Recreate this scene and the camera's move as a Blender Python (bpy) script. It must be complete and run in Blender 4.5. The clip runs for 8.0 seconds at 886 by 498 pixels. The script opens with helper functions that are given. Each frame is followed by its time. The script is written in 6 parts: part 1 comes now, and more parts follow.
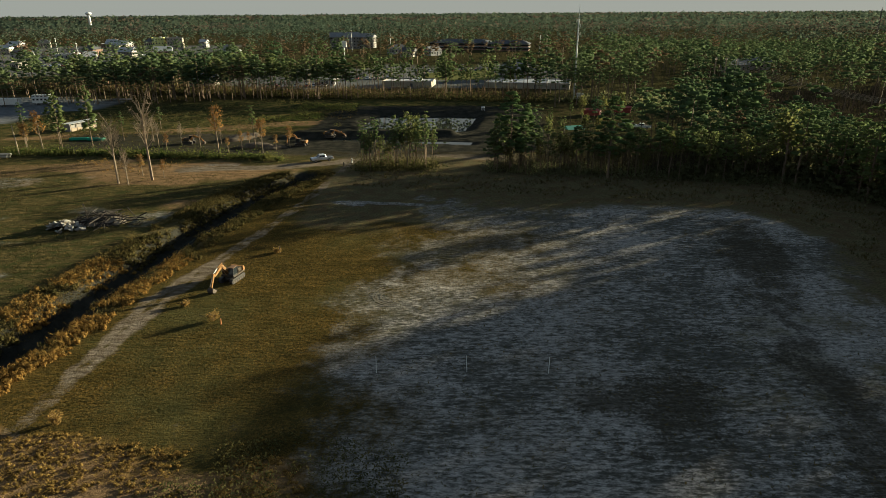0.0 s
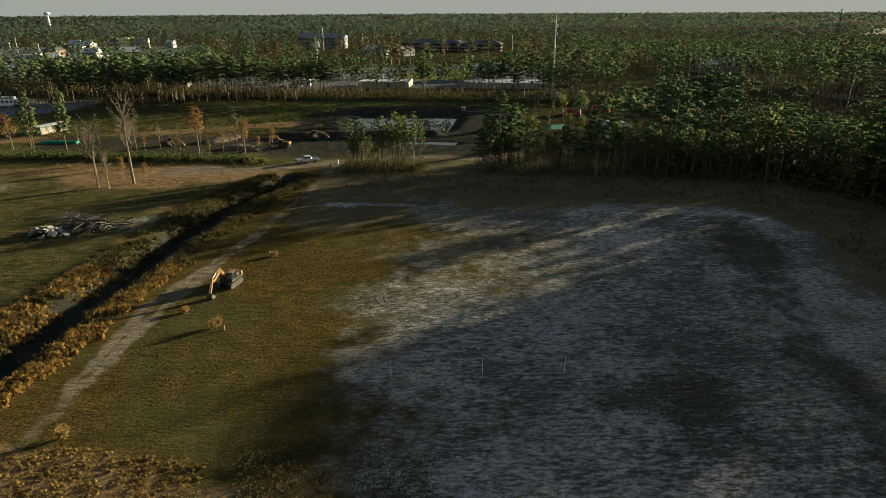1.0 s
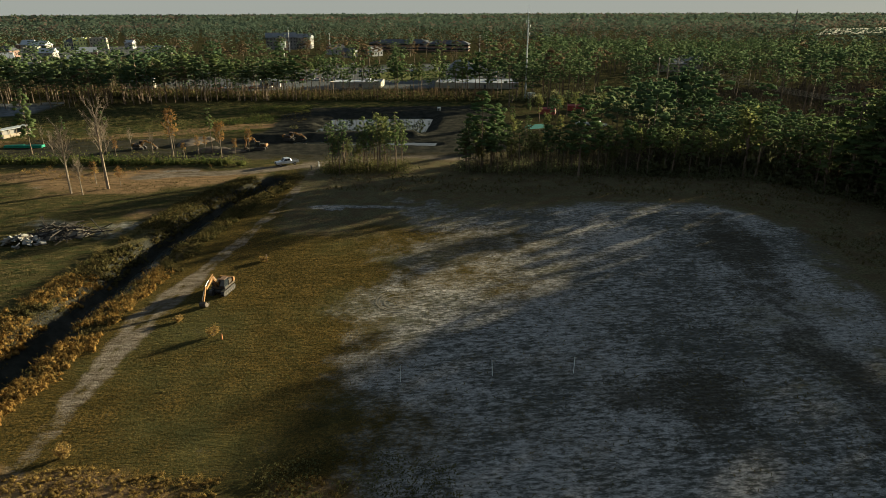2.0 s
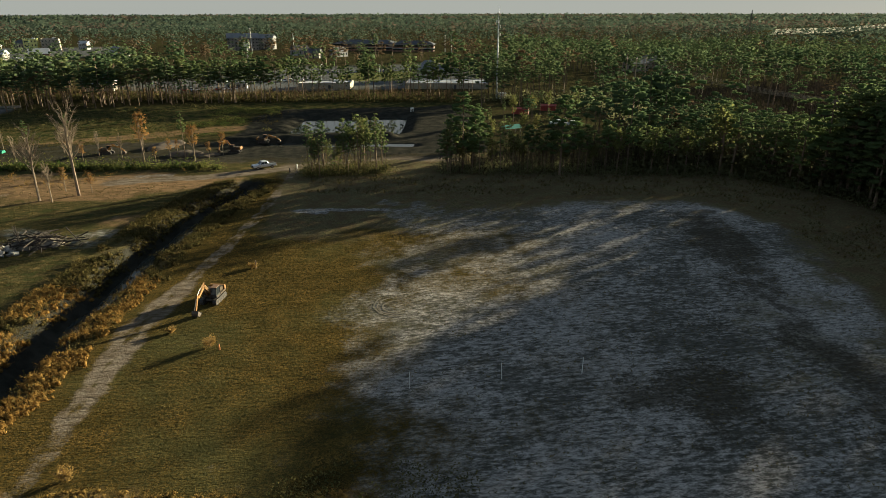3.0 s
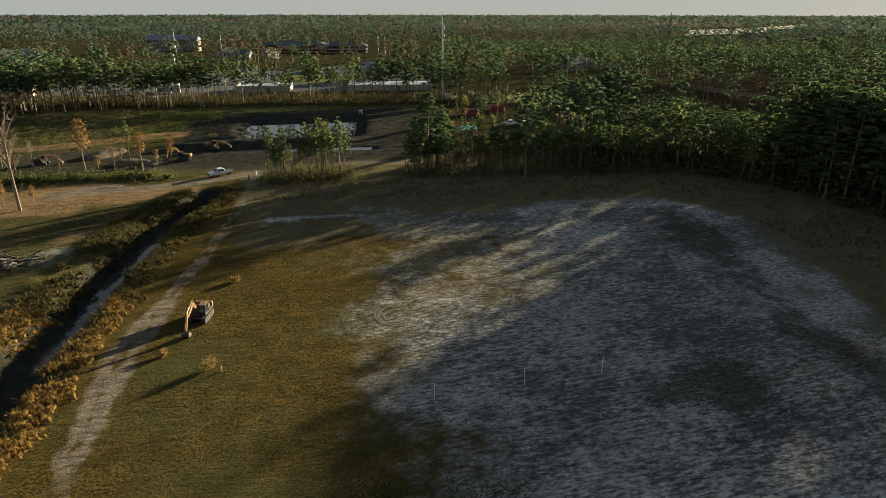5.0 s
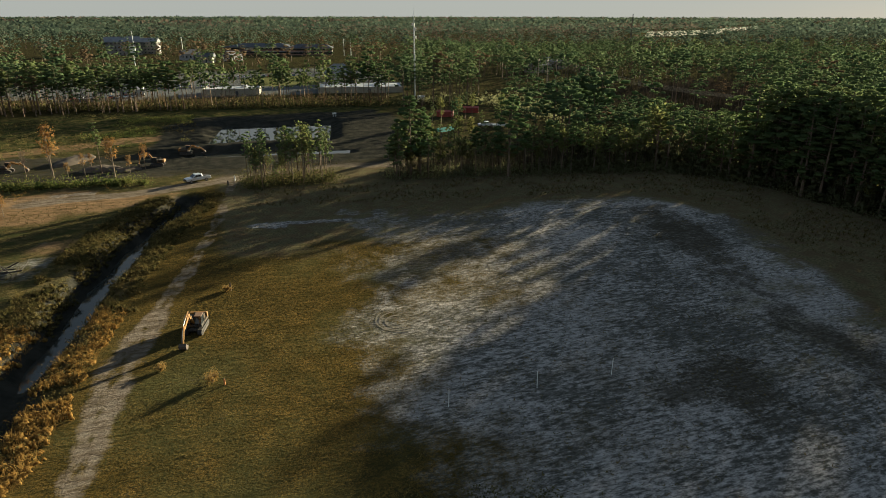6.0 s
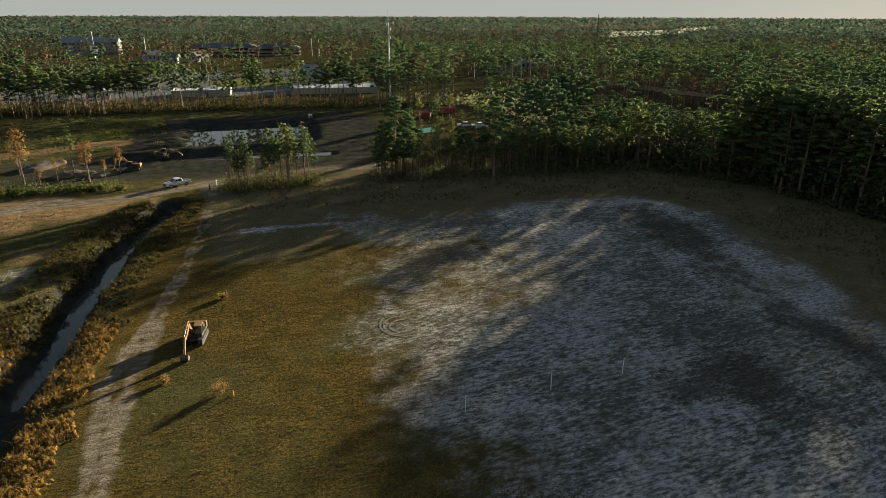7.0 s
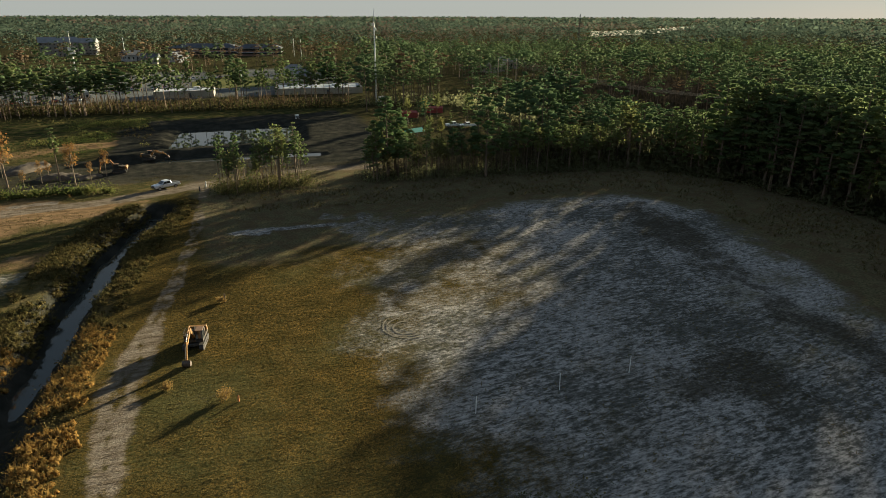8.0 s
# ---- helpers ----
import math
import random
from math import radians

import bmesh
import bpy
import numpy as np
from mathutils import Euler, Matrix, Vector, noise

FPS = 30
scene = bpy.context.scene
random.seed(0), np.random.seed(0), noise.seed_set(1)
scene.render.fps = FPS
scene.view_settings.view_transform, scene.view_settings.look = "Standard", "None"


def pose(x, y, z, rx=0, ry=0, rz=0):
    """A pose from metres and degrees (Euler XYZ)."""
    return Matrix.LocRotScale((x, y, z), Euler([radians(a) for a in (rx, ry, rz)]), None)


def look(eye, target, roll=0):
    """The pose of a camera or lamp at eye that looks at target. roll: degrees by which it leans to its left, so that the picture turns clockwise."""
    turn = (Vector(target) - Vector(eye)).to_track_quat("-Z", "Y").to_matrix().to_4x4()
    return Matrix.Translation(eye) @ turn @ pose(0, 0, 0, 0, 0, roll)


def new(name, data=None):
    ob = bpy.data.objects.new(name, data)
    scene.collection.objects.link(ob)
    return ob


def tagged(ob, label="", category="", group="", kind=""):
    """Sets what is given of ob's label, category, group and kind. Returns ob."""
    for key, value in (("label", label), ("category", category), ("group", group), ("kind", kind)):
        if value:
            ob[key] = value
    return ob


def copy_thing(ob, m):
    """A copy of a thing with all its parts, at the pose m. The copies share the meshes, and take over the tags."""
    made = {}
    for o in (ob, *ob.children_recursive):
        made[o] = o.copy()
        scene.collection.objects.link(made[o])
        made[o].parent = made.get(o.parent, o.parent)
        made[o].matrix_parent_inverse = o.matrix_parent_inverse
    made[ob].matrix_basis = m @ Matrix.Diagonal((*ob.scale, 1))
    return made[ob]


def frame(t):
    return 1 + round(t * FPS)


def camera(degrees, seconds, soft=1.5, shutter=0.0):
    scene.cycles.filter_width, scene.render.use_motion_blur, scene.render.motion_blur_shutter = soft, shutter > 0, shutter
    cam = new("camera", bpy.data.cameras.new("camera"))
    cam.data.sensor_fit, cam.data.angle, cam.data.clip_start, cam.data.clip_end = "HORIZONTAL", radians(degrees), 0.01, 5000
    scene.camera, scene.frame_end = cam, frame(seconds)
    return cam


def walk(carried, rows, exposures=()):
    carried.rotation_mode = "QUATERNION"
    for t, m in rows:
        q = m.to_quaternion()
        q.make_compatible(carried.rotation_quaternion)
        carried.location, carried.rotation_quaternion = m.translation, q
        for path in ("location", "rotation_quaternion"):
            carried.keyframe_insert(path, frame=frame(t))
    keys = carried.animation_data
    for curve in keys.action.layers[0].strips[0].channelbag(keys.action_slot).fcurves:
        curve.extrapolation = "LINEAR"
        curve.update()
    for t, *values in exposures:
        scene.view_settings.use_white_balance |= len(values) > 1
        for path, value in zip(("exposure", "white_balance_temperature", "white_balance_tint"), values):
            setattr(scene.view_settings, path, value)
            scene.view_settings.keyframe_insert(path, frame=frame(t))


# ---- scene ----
cam = camera(71.0, 8.0, soft=0.8)
PATH = [
    (0, (0.488, 0.477, 36.785), (0.486, 2.344, 36.069), -0.4),
    (0.5, (-1.776, 0.925, 36.609), (-1.732, 2.792, 35.893), -0.4),
    (1, (-4.081, 1.302, 36.586), (-3.99, 3.167, 35.871), -0.3),
    (1.5, (-6.237, 1.831, 36.594), (-6.094, 3.693, 35.879), -0.2),
    (3, (-12.625, 3.945, 36.596), (-12.315, 5.787, 35.881), -0.1),
    (3.5, (-14.799, 4.853, 36.516), (-14.433, 6.685, 35.803), 0.0),
    (4, (-16.86, 5.842, 36.476), (-16.441, 7.663, 35.763), 0.1),
    (4.5, (-18.901, 6.702, 36.52), (-18.431, 8.511, 35.806), 0.1),
    (6, (-24.999, 9.97, 36.456), (-24.369, 11.732, 35.749), 0.1),
    (6.5, (-26.985, 11.109, 36.566), (-26.308, 12.853, 35.859), 0.2),
    (7, (-28.953, 12.262, 36.604), (-28.227, 13.986, 35.897), 0.2),
    (7.5, (-30.112, 13.033, 36.581), (-29.359, 14.745, 35.873), 0.2),
    (8, (-31.114, 13.714, 36.512), (-30.336, 15.415, 35.805), 0.2),
]
walk(cam, [(t, look(eye, target, roll)) for t, eye, target, roll in PATH],
     exposures=[(0, 1.95, 5050, -1), (1.5, 1.95, 5050, -1), (3.0, 2.15, 5050, 1), (8.0, 2.25, 5000, 2)])

# ---- world, sun ----
SUN_DIR = Vector((0.868, 0.497, 0.0)).normalized()
SUN_ELEV = radians(9.4)
world = bpy.data.worlds.new("world")
scene.world = world
world.use_nodes = True
wn = world.node_tree
wn.nodes.clear()
sky = wn.nodes.new("ShaderNodeTexSky")
sky.sky_type, sky.sun_disc = "NISHITA", False
sky.sun_elevation = SUN_ELEV
sky.sun_rotation = math.atan2(SUN_DIR.x, SUN_DIR.y)
sky.air_density, sky.dust_density, sky.ozone_density = 1.0, 0.3, 2.0
bg = wn.nodes.new("ShaderNodeBackground")
bg.inputs[1].default_value = 0.031
haze = wn.nodes.new("ShaderNodeMix")  # thin cloud: a bright pale horizon, greyer and bluer towards the zenith
haze.data_type = "RGBA"
haze.inputs[6].default_value = (3.5, 2.94, 2.16, 1)
haze.inputs[7].default_value = (1.6, 1.68, 1.72, 1)
where = wn.nodes.new("ShaderNodeTexCoord")
up = wn.nodes.new("ShaderNodeSeparateXYZ")
rise = wn.nodes.new("ShaderNodeMapRange")
rise.interpolation_type = "SMOOTHSTEP"
rise.inputs[1].default_value, rise.inputs[2].default_value = 0.02, 0.5
wn.links.new(where.outputs["Generated"], up.inputs[0])
wn.links.new(up.outputs[2], rise.inputs[0])
wn.links.new(rise.outputs[0], haze.inputs[0])
veil = wn.nodes.new("ShaderNodeMix")
veil.data_type = "RGBA"
veil.inputs[0].default_value = 0.97
wn.links.new(haze.outputs[2], veil.inputs[7])
wn.links.new(sky.outputs[0], veil.inputs[6])
wout = wn.nodes.new("ShaderNodeOutputWorld")
wn.links.new(veil.outputs[2], bg.inputs[0])
wn.links.new(bg.outputs[0], wout.inputs[0])

sun = new("sun", bpy.data.lights.new("sun", "SUN"))
sun.data.energy, sun.data.angle, sun.data.color = 5.0, radians(0.9), (1.0, 0.73, 0.39)
sun.matrix_world = look((0, 0, 0), -(SUN_DIR * math.cos(SUN_ELEV) + Vector((0, 0, math.sin(SUN_ELEV)))))
sun.location = (200, 120, 80)


# ---- node helpers ----
class Nodes:
    """A small builder for node materials."""

    def __init__(self, name):
        self.m = bpy.data.materials.new(name)
        self.m.use_nodes = True
        self.t = self.m.node_tree
        self.b = self.t.nodes["Principled BSDF"]
        self.out = self.t.nodes["Material Output"]

    def link(self, a, b):
        if hasattr(a, "links"):
            self.t.links.new(a, b)
        else:
            b.default_value = (*a, 1) if isinstance(a, tuple) and len(a) == 3 and b.type == "RGBA" else a

    def pos(self):
        return self.t.nodes.new("ShaderNodeNewGeometry").outputs["Position"]

    def obj(self):
        return self.t.nodes.new("ShaderNodeTexCoord").outputs["Object"]

    def attr(self, name):
        n = self.t.nodes.new("ShaderNodeAttribute")
        n.attribute_name = name
        return n.outputs["Fac"]

    def random(self):
        return self.t.nodes.new("ShaderNodeObjectInfo").outputs["Random"]

    def island(self):
        return self.t.nodes.new("ShaderNodeNewGeometry").outputs["Random Per Island"]

    def noise(self, co, scale, detail=4.0, rough=0.55, stretch=None, turn=0.0):
        if stretch:
            mp = self.t.nodes.new("ShaderNodeMapping")
            mp.inputs["Scale"].default_value = stretch
            mp.inputs["Rotation"].default_value = (0, 0, turn)
            self.link(co, mp.inputs[0])
            co = mp.outputs[0]
        n = self.t.nodes.new("ShaderNodeTexNoise")
        self.link(co, n.inputs["Vector"])
        n.inputs["Scale"].default_value = scale
        n.inputs["Detail"].default_value = detail
        n.inputs["Roughness"].default_value = rough
        return n.outputs["Fac"]

    def ramp(self, f, lo, hi):
        n = self.t.nodes.new("ShaderNodeMapRange")
        n.interpolation_type = "SMOOTHSTEP"
        self.link(f, n.inputs[0])
        n.inputs[1].default_value, n.inputs[2].default_value = lo, hi
        return n.outputs[0]

    def math(self, op, a, b=0.0):
        n = self.t.nodes.new("ShaderNodeMath")
        n.operation = op
        self.link(a, n.inputs[0])
        self.link(b, n.inputs[1])
        return n.outputs[0]

    def mix(self, f, a, b):
        n = self.t.nodes.new("ShaderNodeMix")
        n.data_type = "RGBA"
        self.link(f, n.inputs[0])
        self.link(a, n.inputs[6])
        self.link(b, n.inputs[7])
        return n.outputs[2]

    def bump(self, h, strength, dist):
        n = self.t.nodes.new("ShaderNodeBump")
        n.inputs["Strength"].default_value = strength
        n.inputs["Distance"].default_value = dist
        self.link(h, n.inputs["Height"])
        self.link(n.outputs[0], self.b.inputs["Normal"])

    def done(self, color, rough=0.85, metal=0.0, spec=0.3):
        self.link(color, self.b.inputs["Base Color"])
        self.link(rough, self.b.inputs["Roughness"])
        self.b.inputs["Metallic"].default_value = metal
        self.b.inputs["Specular IOR Level"].default_value = spec
        return self.m


def plain(name, a, b=None, rough=0.6, metal=0.0, scale=3.0, spec=0.4, bump=0.0):
    """A worn surface: two tones at two scales, with a slight relief."""
    n = Nodes(name)
    b = b or tuple(c * 0.72 for c in a)
    big = n.ramp(n.noise(n.obj(), scale, 5), 0.3, 0.75)
    fine = n.ramp(n.noise(n.obj(), scale * 9, 3), 0.35, 0.8)
    f = n.math("ADD", n.math("MULTIPLY", big, 0.65), n.math("MULTIPLY", fine, 0.35))
    if bump:
        n.bump(fine, bump, 0.02)
    return n.done(n.mix(f, a, b), n.math("ADD", n.math("MULTIPLY", big, 0.2), rough - 0.1), metal, spec)


def foliage(name, dark, light, source="random", through_light=0.35, warm=None):
    """Leaves: tint per plant and per leaf, part of the light passes through."""
    n = Nodes(name)
    per = n.random() if source == "random" else n.attr("tint")
    f = n.math("ADD", n.math("MULTIPLY", per, 0.9), n.math("MULTIPLY", n.island(), 0.1))
    col = n.mix(f, dark, light)
    col = n.mix(n.math("MULTIPLY", n.ramp(n.noise(n.pos(), 3.2, 3, 0.7), 0.5, 0.72), 0.4), col, tuple(c * 0.5 for c in dark))
    if warm:
        col = n.mix(n.ramp(per, 0.86, 0.95), col, warm)
    dif = n.t.nodes.new("ShaderNodeBsdfDiffuse")
    tra = n.t.nodes.new("ShaderNodeBsdfTranslucent")
    mx = n.t.nodes.new("ShaderNodeMixShader")
    mx.inputs[0].default_value = through_light
    n.link(col, dif.inputs[0])
    n.link(col, tra.inputs[0])
    n.link(dif.outputs[0], mx.inputs[1])
    n.link(tra.outputs[0], mx.inputs[2])
    n.link(mx.outputs[0], n.out.inputs[0])
    return n.m


# ---- mesh helpers ----
rng = np.random.default_rng(7)


def mesh_from(name, verts, faces, mats, attrs=None, face_mats=None, smooth=False):
    me = bpy.data.meshes.new(name)
    me.from_pydata([tuple(v) for v in verts], [], [tuple(f) for f in faces])
    for m in (mats if isinstance(mats, (list, tuple)) else [mats]):
        me.materials.append(m)
    if face_mats is not None:
        me.polygons.foreach_set("material_index", np.asarray(face_mats, dtype=np.int32))
    for key, values in (attrs or {}).items():
        a = me.attributes.new(key, "FLOAT", "POINT")
        a.data.foreach_set("value", np.asarray(values, dtype=np.float32))
    if smooth:
        me.polygons.foreach_set("use_smooth", np.ones(len(me.polygons), dtype=bool))
    me.update()
    return me


def child(name, me, parent, m=None, label=""):
    """A mesh object under a thing or a part, placed in its parent's space."""
    ob = new(name, me)
    ob.parent = parent
    if m is not None:
        ob.matrix_basis = m
    return tagged(ob, label=label)


def part(name, bm, material, parent, label="", m=None, smooth=False):
    """Links a bmesh as one mesh object under a thing or a part."""
    me = bpy.data.meshes.new(name)
    bm.normal_update()
    bm.to_mesh(me)
    bm.free()
    me.materials.append(material)
    if smooth:
        me.polygons.foreach_set("use_smooth", np.ones(len(me.polygons), dtype=bool))
    return child(name, me, parent, m, label)


def root(name, x, y, z=0.0, turn=0.0, label="", category="", group="", scale=1.0):
    ob = new(name)
    ob.empty_display_size = 0.3
    ob.matrix_basis = pose(x, y, z, 0, 0, turn) @ Matrix.Scale(scale, 4)
    return tagged(ob, label, category, group)


def vnoise(x, y, seed=0):
    """Smooth value noise in -1..1 on arrays."""
    xi, yi = np.floor(x).astype(np.int64), np.floor(y).astype(np.int64)
    fx, fy = x - xi, y - yi
    fx, fy = fx * fx * (3 - 2 * fx), fy * fy * (3 - 2 * fy)

    def h(a, b):
        n = (a * 374761393 + b * 668265263 + seed * 974711) & 0x7FFFFFFF
        n = ((n ^ (n >> 13)) * 1274126177) & 0x7FFFFFFF
        return ((n ^ (n >> 16)) & 0xFFFF) / 32767.5 - 1

    return (h(xi, yi) * (1 - fx) + h(xi + 1, yi) * fx) * (1 - fy) + (h(xi, yi + 1) * (1 - fx) + h(xi + 1, yi + 1) * fx) * fy


def fbm(x, y, scale, octaves=4, seed=0):
    v, a = 0, 0.5
    for i in range(octaves):
        v = v + a * vnoise(x * scale, y * scale, seed + i)
        scale, a = scale * 2.03, a * 0.5
    return v


def line_dist(x, y, pts):
    """Distance to a polyline, and how far along it (0..1) the nearest place is."""
    best, along = np.full(x.shape, 1e9), np.zeros(x.shape)
    for i in range(len(pts) - 1):
        (ax, ay), (bx, by) = pts[i], pts[i + 1]
        dx, dy = bx - ax, by - ay
        k = np.clip(((x - ax) * dx + (y - ay) * dy) / (dx * dx + dy * dy), 0, 1)
        d = np.hypot(x - ax - k * dx, y - ay - k * dy)
        along = np.where(d < best, (i + k) / (len(pts) - 1), along)
        best = np.minimum(best, d)
    return best, along


def area(x, y, pts):
    """Signed distance to a polygon: positive inside."""
    inside = np.zeros(x.shape, dtype=bool)
    n = len(pts)
    for i in range(n):
        (ax, ay), (bx, by) = pts[i], pts[(i + 1) % n]
        cross = ((ay > y) != (by > y)) & (x < (bx - ax) * (y - ay) / ((by - ay) if by != ay else 1e-9) + ax)
        inside ^= cross
    d, _ = line_dist(x, y, list(pts) + [pts[0]])
    return np.where(inside, d, -d)


def step(v, lo, hi):
    k = np.clip((v - lo) / (hi - lo), 0, 1)
    return k * k * (3 - 2 * k)


# ---- plan of the ground ----
DITCH = [(-64, -60), (-57, 20), (-52.5, 55), (-49.2, 80), (-47.7, 90), (-46.6, 95), (-45.7, 103), (-44.1, 111), (-42.4, 119.5), (-39.8, 129), (-37.2, 135.5), (-35, 141), (-33.3, 147)]
TRACK = [(-42, 20), (-40.4, 45), (-39.7, 60), (-39.3, 69), (-38.7, 77), (-37.0, 84.6), (-34.9, 93.3), (-32.3, 104), (-29.7, 116.5), (-26.9, 133), (-25.4, 145), (-23.5, 160)]
ROAD = [(-64, 152.5), (-57, 154), (-44, 155), (-30, 159), (-20, 163), (0, 168), (18, 163)]
SAND = [(-16, 60), (-14, 68), (-11, 77), (-8, 90), (-6, 100), (-3, 109), (-2, 116), (6, 124), (21, 121), (38, 119), (60, 116.5), (65, 108), (64, 96), (60, 82), (56, 67), (50, 54), (42, 38), (25, 15), (-2, 14), (-8, 40), (-10, 52)]
POND = [(-28, 213), (-22.5, 244), (12, 241), (6, 209)]
BERM = [(-44, 197), (-24, 198), (2, 197)]
LOT = [(-205, 200), (-158, 226), (-145, 262), (-138, 283), (-170, 296), (-230, 300), (-260, 240)]


def ditch_dist(x, y):
    """Distance to the winding middle line of the ditch."""
    return line_dist(x + 0.5 * vnoise(y * 0.13, y * 0, 3), y, DITCH)


def height(x, y):
    x, y = np.asarray(x, float), np.asarray(y, float)
    d, k = ditch_dist(x, y)
    wob = 0.9 * fbm(x, y, 0.15, 3, 5) + 0.7 * fbm(x, y, 0.55, 2, 6)
    floor_half = 0.05 + 0.65 * step(y, 74, 97) - 0.1 * step(y, 104, 122) + 1.3 * step(y, 132, 140)
    ditch = -(2.9 - 0.42 * (1 - step(y, 74, 92))) * (1 - step(d + wob, floor_half, 4.7))
    pond = -2.4 * step(area(x, y, POND), -7.0, 2.0)
    berm = 1.7 * (1 - step(line_dist(x, y, BERM)[0] + 1.2 * fbm(x, y, 0.3, 3, 9), 1.0, 4.5))
    far = np.hypot(x, y)
    bumps = 0.10 * fbm(x, y, 0.08, 3, 1) + 0.05 * fbm(x, y, 0.5, 2, 2) * (far < 260)
    rise = 9.0 * step(far, 1800, 4600)
    lane = -0.7 * (1 - step(line_dist(x, y, [(-33, 191.6), (-20, 189.2), (-2, 186.2), (9, 183.6)])[0], 1.0, 2.6))
    return lane + ditch + pond + berm + bumps + rise


def graded(lo, hi, fine_lo, fine_hi, fine, grow=1.18, limit=4700):
    v = list(np.arange(fine_lo, fine_hi + fine, fine))
    s, a = fine, v[0]
    while a > lo:
        s *= grow
        a -= s
        v.insert(0, a)
    s, a = fine, v[-1]
    while a < hi:
        s *= grow
        a += s
        v.append(a)
    return np.array(v)


gx = np.concatenate([graded(-4700, -62, -62, -62, 1.0)[:-1], np.arange(-62, -24, 0.55), graded(-24, 4700, -24, 100, 0.9)])
gy = graded(-900, 4800, 28, 250, 0.9)
GX, GY = np.meshgrid(np.unique(gx), np.unique(gy))
nyv, nxv = GX.shape
px, py = GX.ravel(), GY.ravel()
gverts = np.stack([px, py, height(px, py)], 1)
ids = np.arange(nxv * nyv).reshape(nyv, nxv)
gfaces = np.stack([ids[:-1, :-1], ids[:-1, 1:], ids[1:, 1:], ids[1:, :-1]], -1).reshape(-1, 4)

dd, dk = ditch_dist(px, py)
edge = 3.5 * fbm(px, py, 0.09, 4, 21)
sand = step(area(px, py, SAND) + edge * 2, -9.0, 7.0)
bare_noise = fbm(px, py, 0.13, 4, 31)
scrubby = np.zeros(px.shape)
for cx, cy, rx, ry, turn, much in ((24.5, 53.5, 8.5, 6.5, 0.1, 0.74), (6.5, 50, 5.0, 1.8, 0.3, 0.55), (17, 46, 5, 3, 0.3, 0.45), (8, 100, 9, 4, 0.4, 0.45), (27, 92, 6, 3, 0.4, 0.35), (34, 66, 6, 3, 0.2, 0.35), (12, 62, 7, 2.5, 0.3, 0.3), (-3, 53, 5, 3, 0.4, 0.4)):
    c, s = math.cos(turn), math.sin(turn)
    u, v = (px - cx) * c + (py - cy) * s, -(px - cx) * s + (py - cy) * c
    scrubby = np.maximum(scrubby, much * (1 - step(np.hypot(u / rx, v / ry) + 1.2 * bare_noise, 0.1, 1.8)))
band, _ = line_dist(px, py, [(54, 108), (50.5, 98), (48, 86), (45.5, 74), (43, 64), (41, 54), (39, 44), (34, 30)])
scrubby = np.maximum(scrubby, 0.73 * (1 - step(band + 5.0 * bare_noise, 0.5, 8.0)))
sand *= 0.62 + 0.38 * step(px - 0.5 * (py - 50) + 10 * fbm(px, py, 0.06, 3, 33), -16, 4)
sand *= 0.82 + 0.4 * fbm(px, py, 0.1, 3, 35)
sand = np.maximum(sand, 0.95 * (1 - step(np.hypot((px + 19.6 + 0.6 * (py - 123)) / 3.6, (py - 123.4) / 2.2) + fbm(px, py, 0.5, 3, 37), 0.6, 1.3)))
sand = np.maximum(sand, 0.8 * (1 - step(line_dist(px, py, [(-17, 124.3), (-12, 123), (-4, 121.8)])[0] + 0.8 * fbm(px, py, 0.4, 3, 39), 0.4, 1.5)))
sand = np.maximum(sand, 0.5 * step(fbm(px * 0.8, py, 0.16, 4, 57) + 0.25 - np.hypot((px - 0.5) / 9, (py - 112) / 16) * 0.4, 0.1, 0.3))
sand = np.maximum(sand, 0.55 * (1 - step(line_dist(px, py, [(-72, 90), (-66, 86)])[0] + edge * 0.3, 0.5, 3)))
sand = np.maximum(sand, 0.45 * step(fbm(px * 0.5, py, 0.07, 4, 47), 0.16, 0.4) * (px < -52) * (py < 160) * (dd > 9))
td, tk = line_dist(px, py, TRACK)
rd, rk = line_dist(px, py, ROAD)
half = np.interp(py, [30, 45, 60, 66, 76, 85, 96, 115, 145], [0.7, 1.2, 1.7, 1.9, 2.4, 2.2, 1.35, 1.05, 1.3])
rut = td + 0.7 * fbm(px, py, 0.35, 4, 63)
strip = (1 - step(rut / half, 0.45, 1.3)) * (0.78 + 0.5 * fbm(px, py, 0.22, 4, 49)) * (0.3 + 0.7 * step(py, 40, 66))
strip -= 0.35 * np.exp(-((rut - 0.25) / 0.22) ** 2) * (py > 60)
strip *= 1 - 0.25 * step(py, 88, 104) * step(fbm(px, py, 0.12, 3, 45), -0.15, 0.2)
track = np.maximum(np.clip(strip, 0, 0.9), 0.9 * (1 - step(rd + fbm(px, py, 0.2, 3, 43), 1.2, 4.0)))
yard = step(area(px, py, [(-118, 172), (-45, 168), (-22, 165), (18, 166), (24, 178), (0, 196), (-45, 200), (-118, 205)]) + edge, -4, 4)
tan = step(area(px, py, [(-84, 141), (-66, 138), (-48, 143), (-37, 152), (-46, 158), (-62, 161), (-92, 158)]) + 2.5 * edge, -5, 5)
tan = np.maximum(tan, 0.75 * (1 - step(line_dist(px, py, [(-135, 196), (-105, 203), (-70, 212), (-40, 225)])[0] + 2 * edge, 1.5, 6)))
tan = np.maximum(tan, 0.55 * step(fbm(px * 0.45, py, 0.06, 4, 87), 0.12, 0.34) * (px < -50) * (py < 165) * (dd > 8))
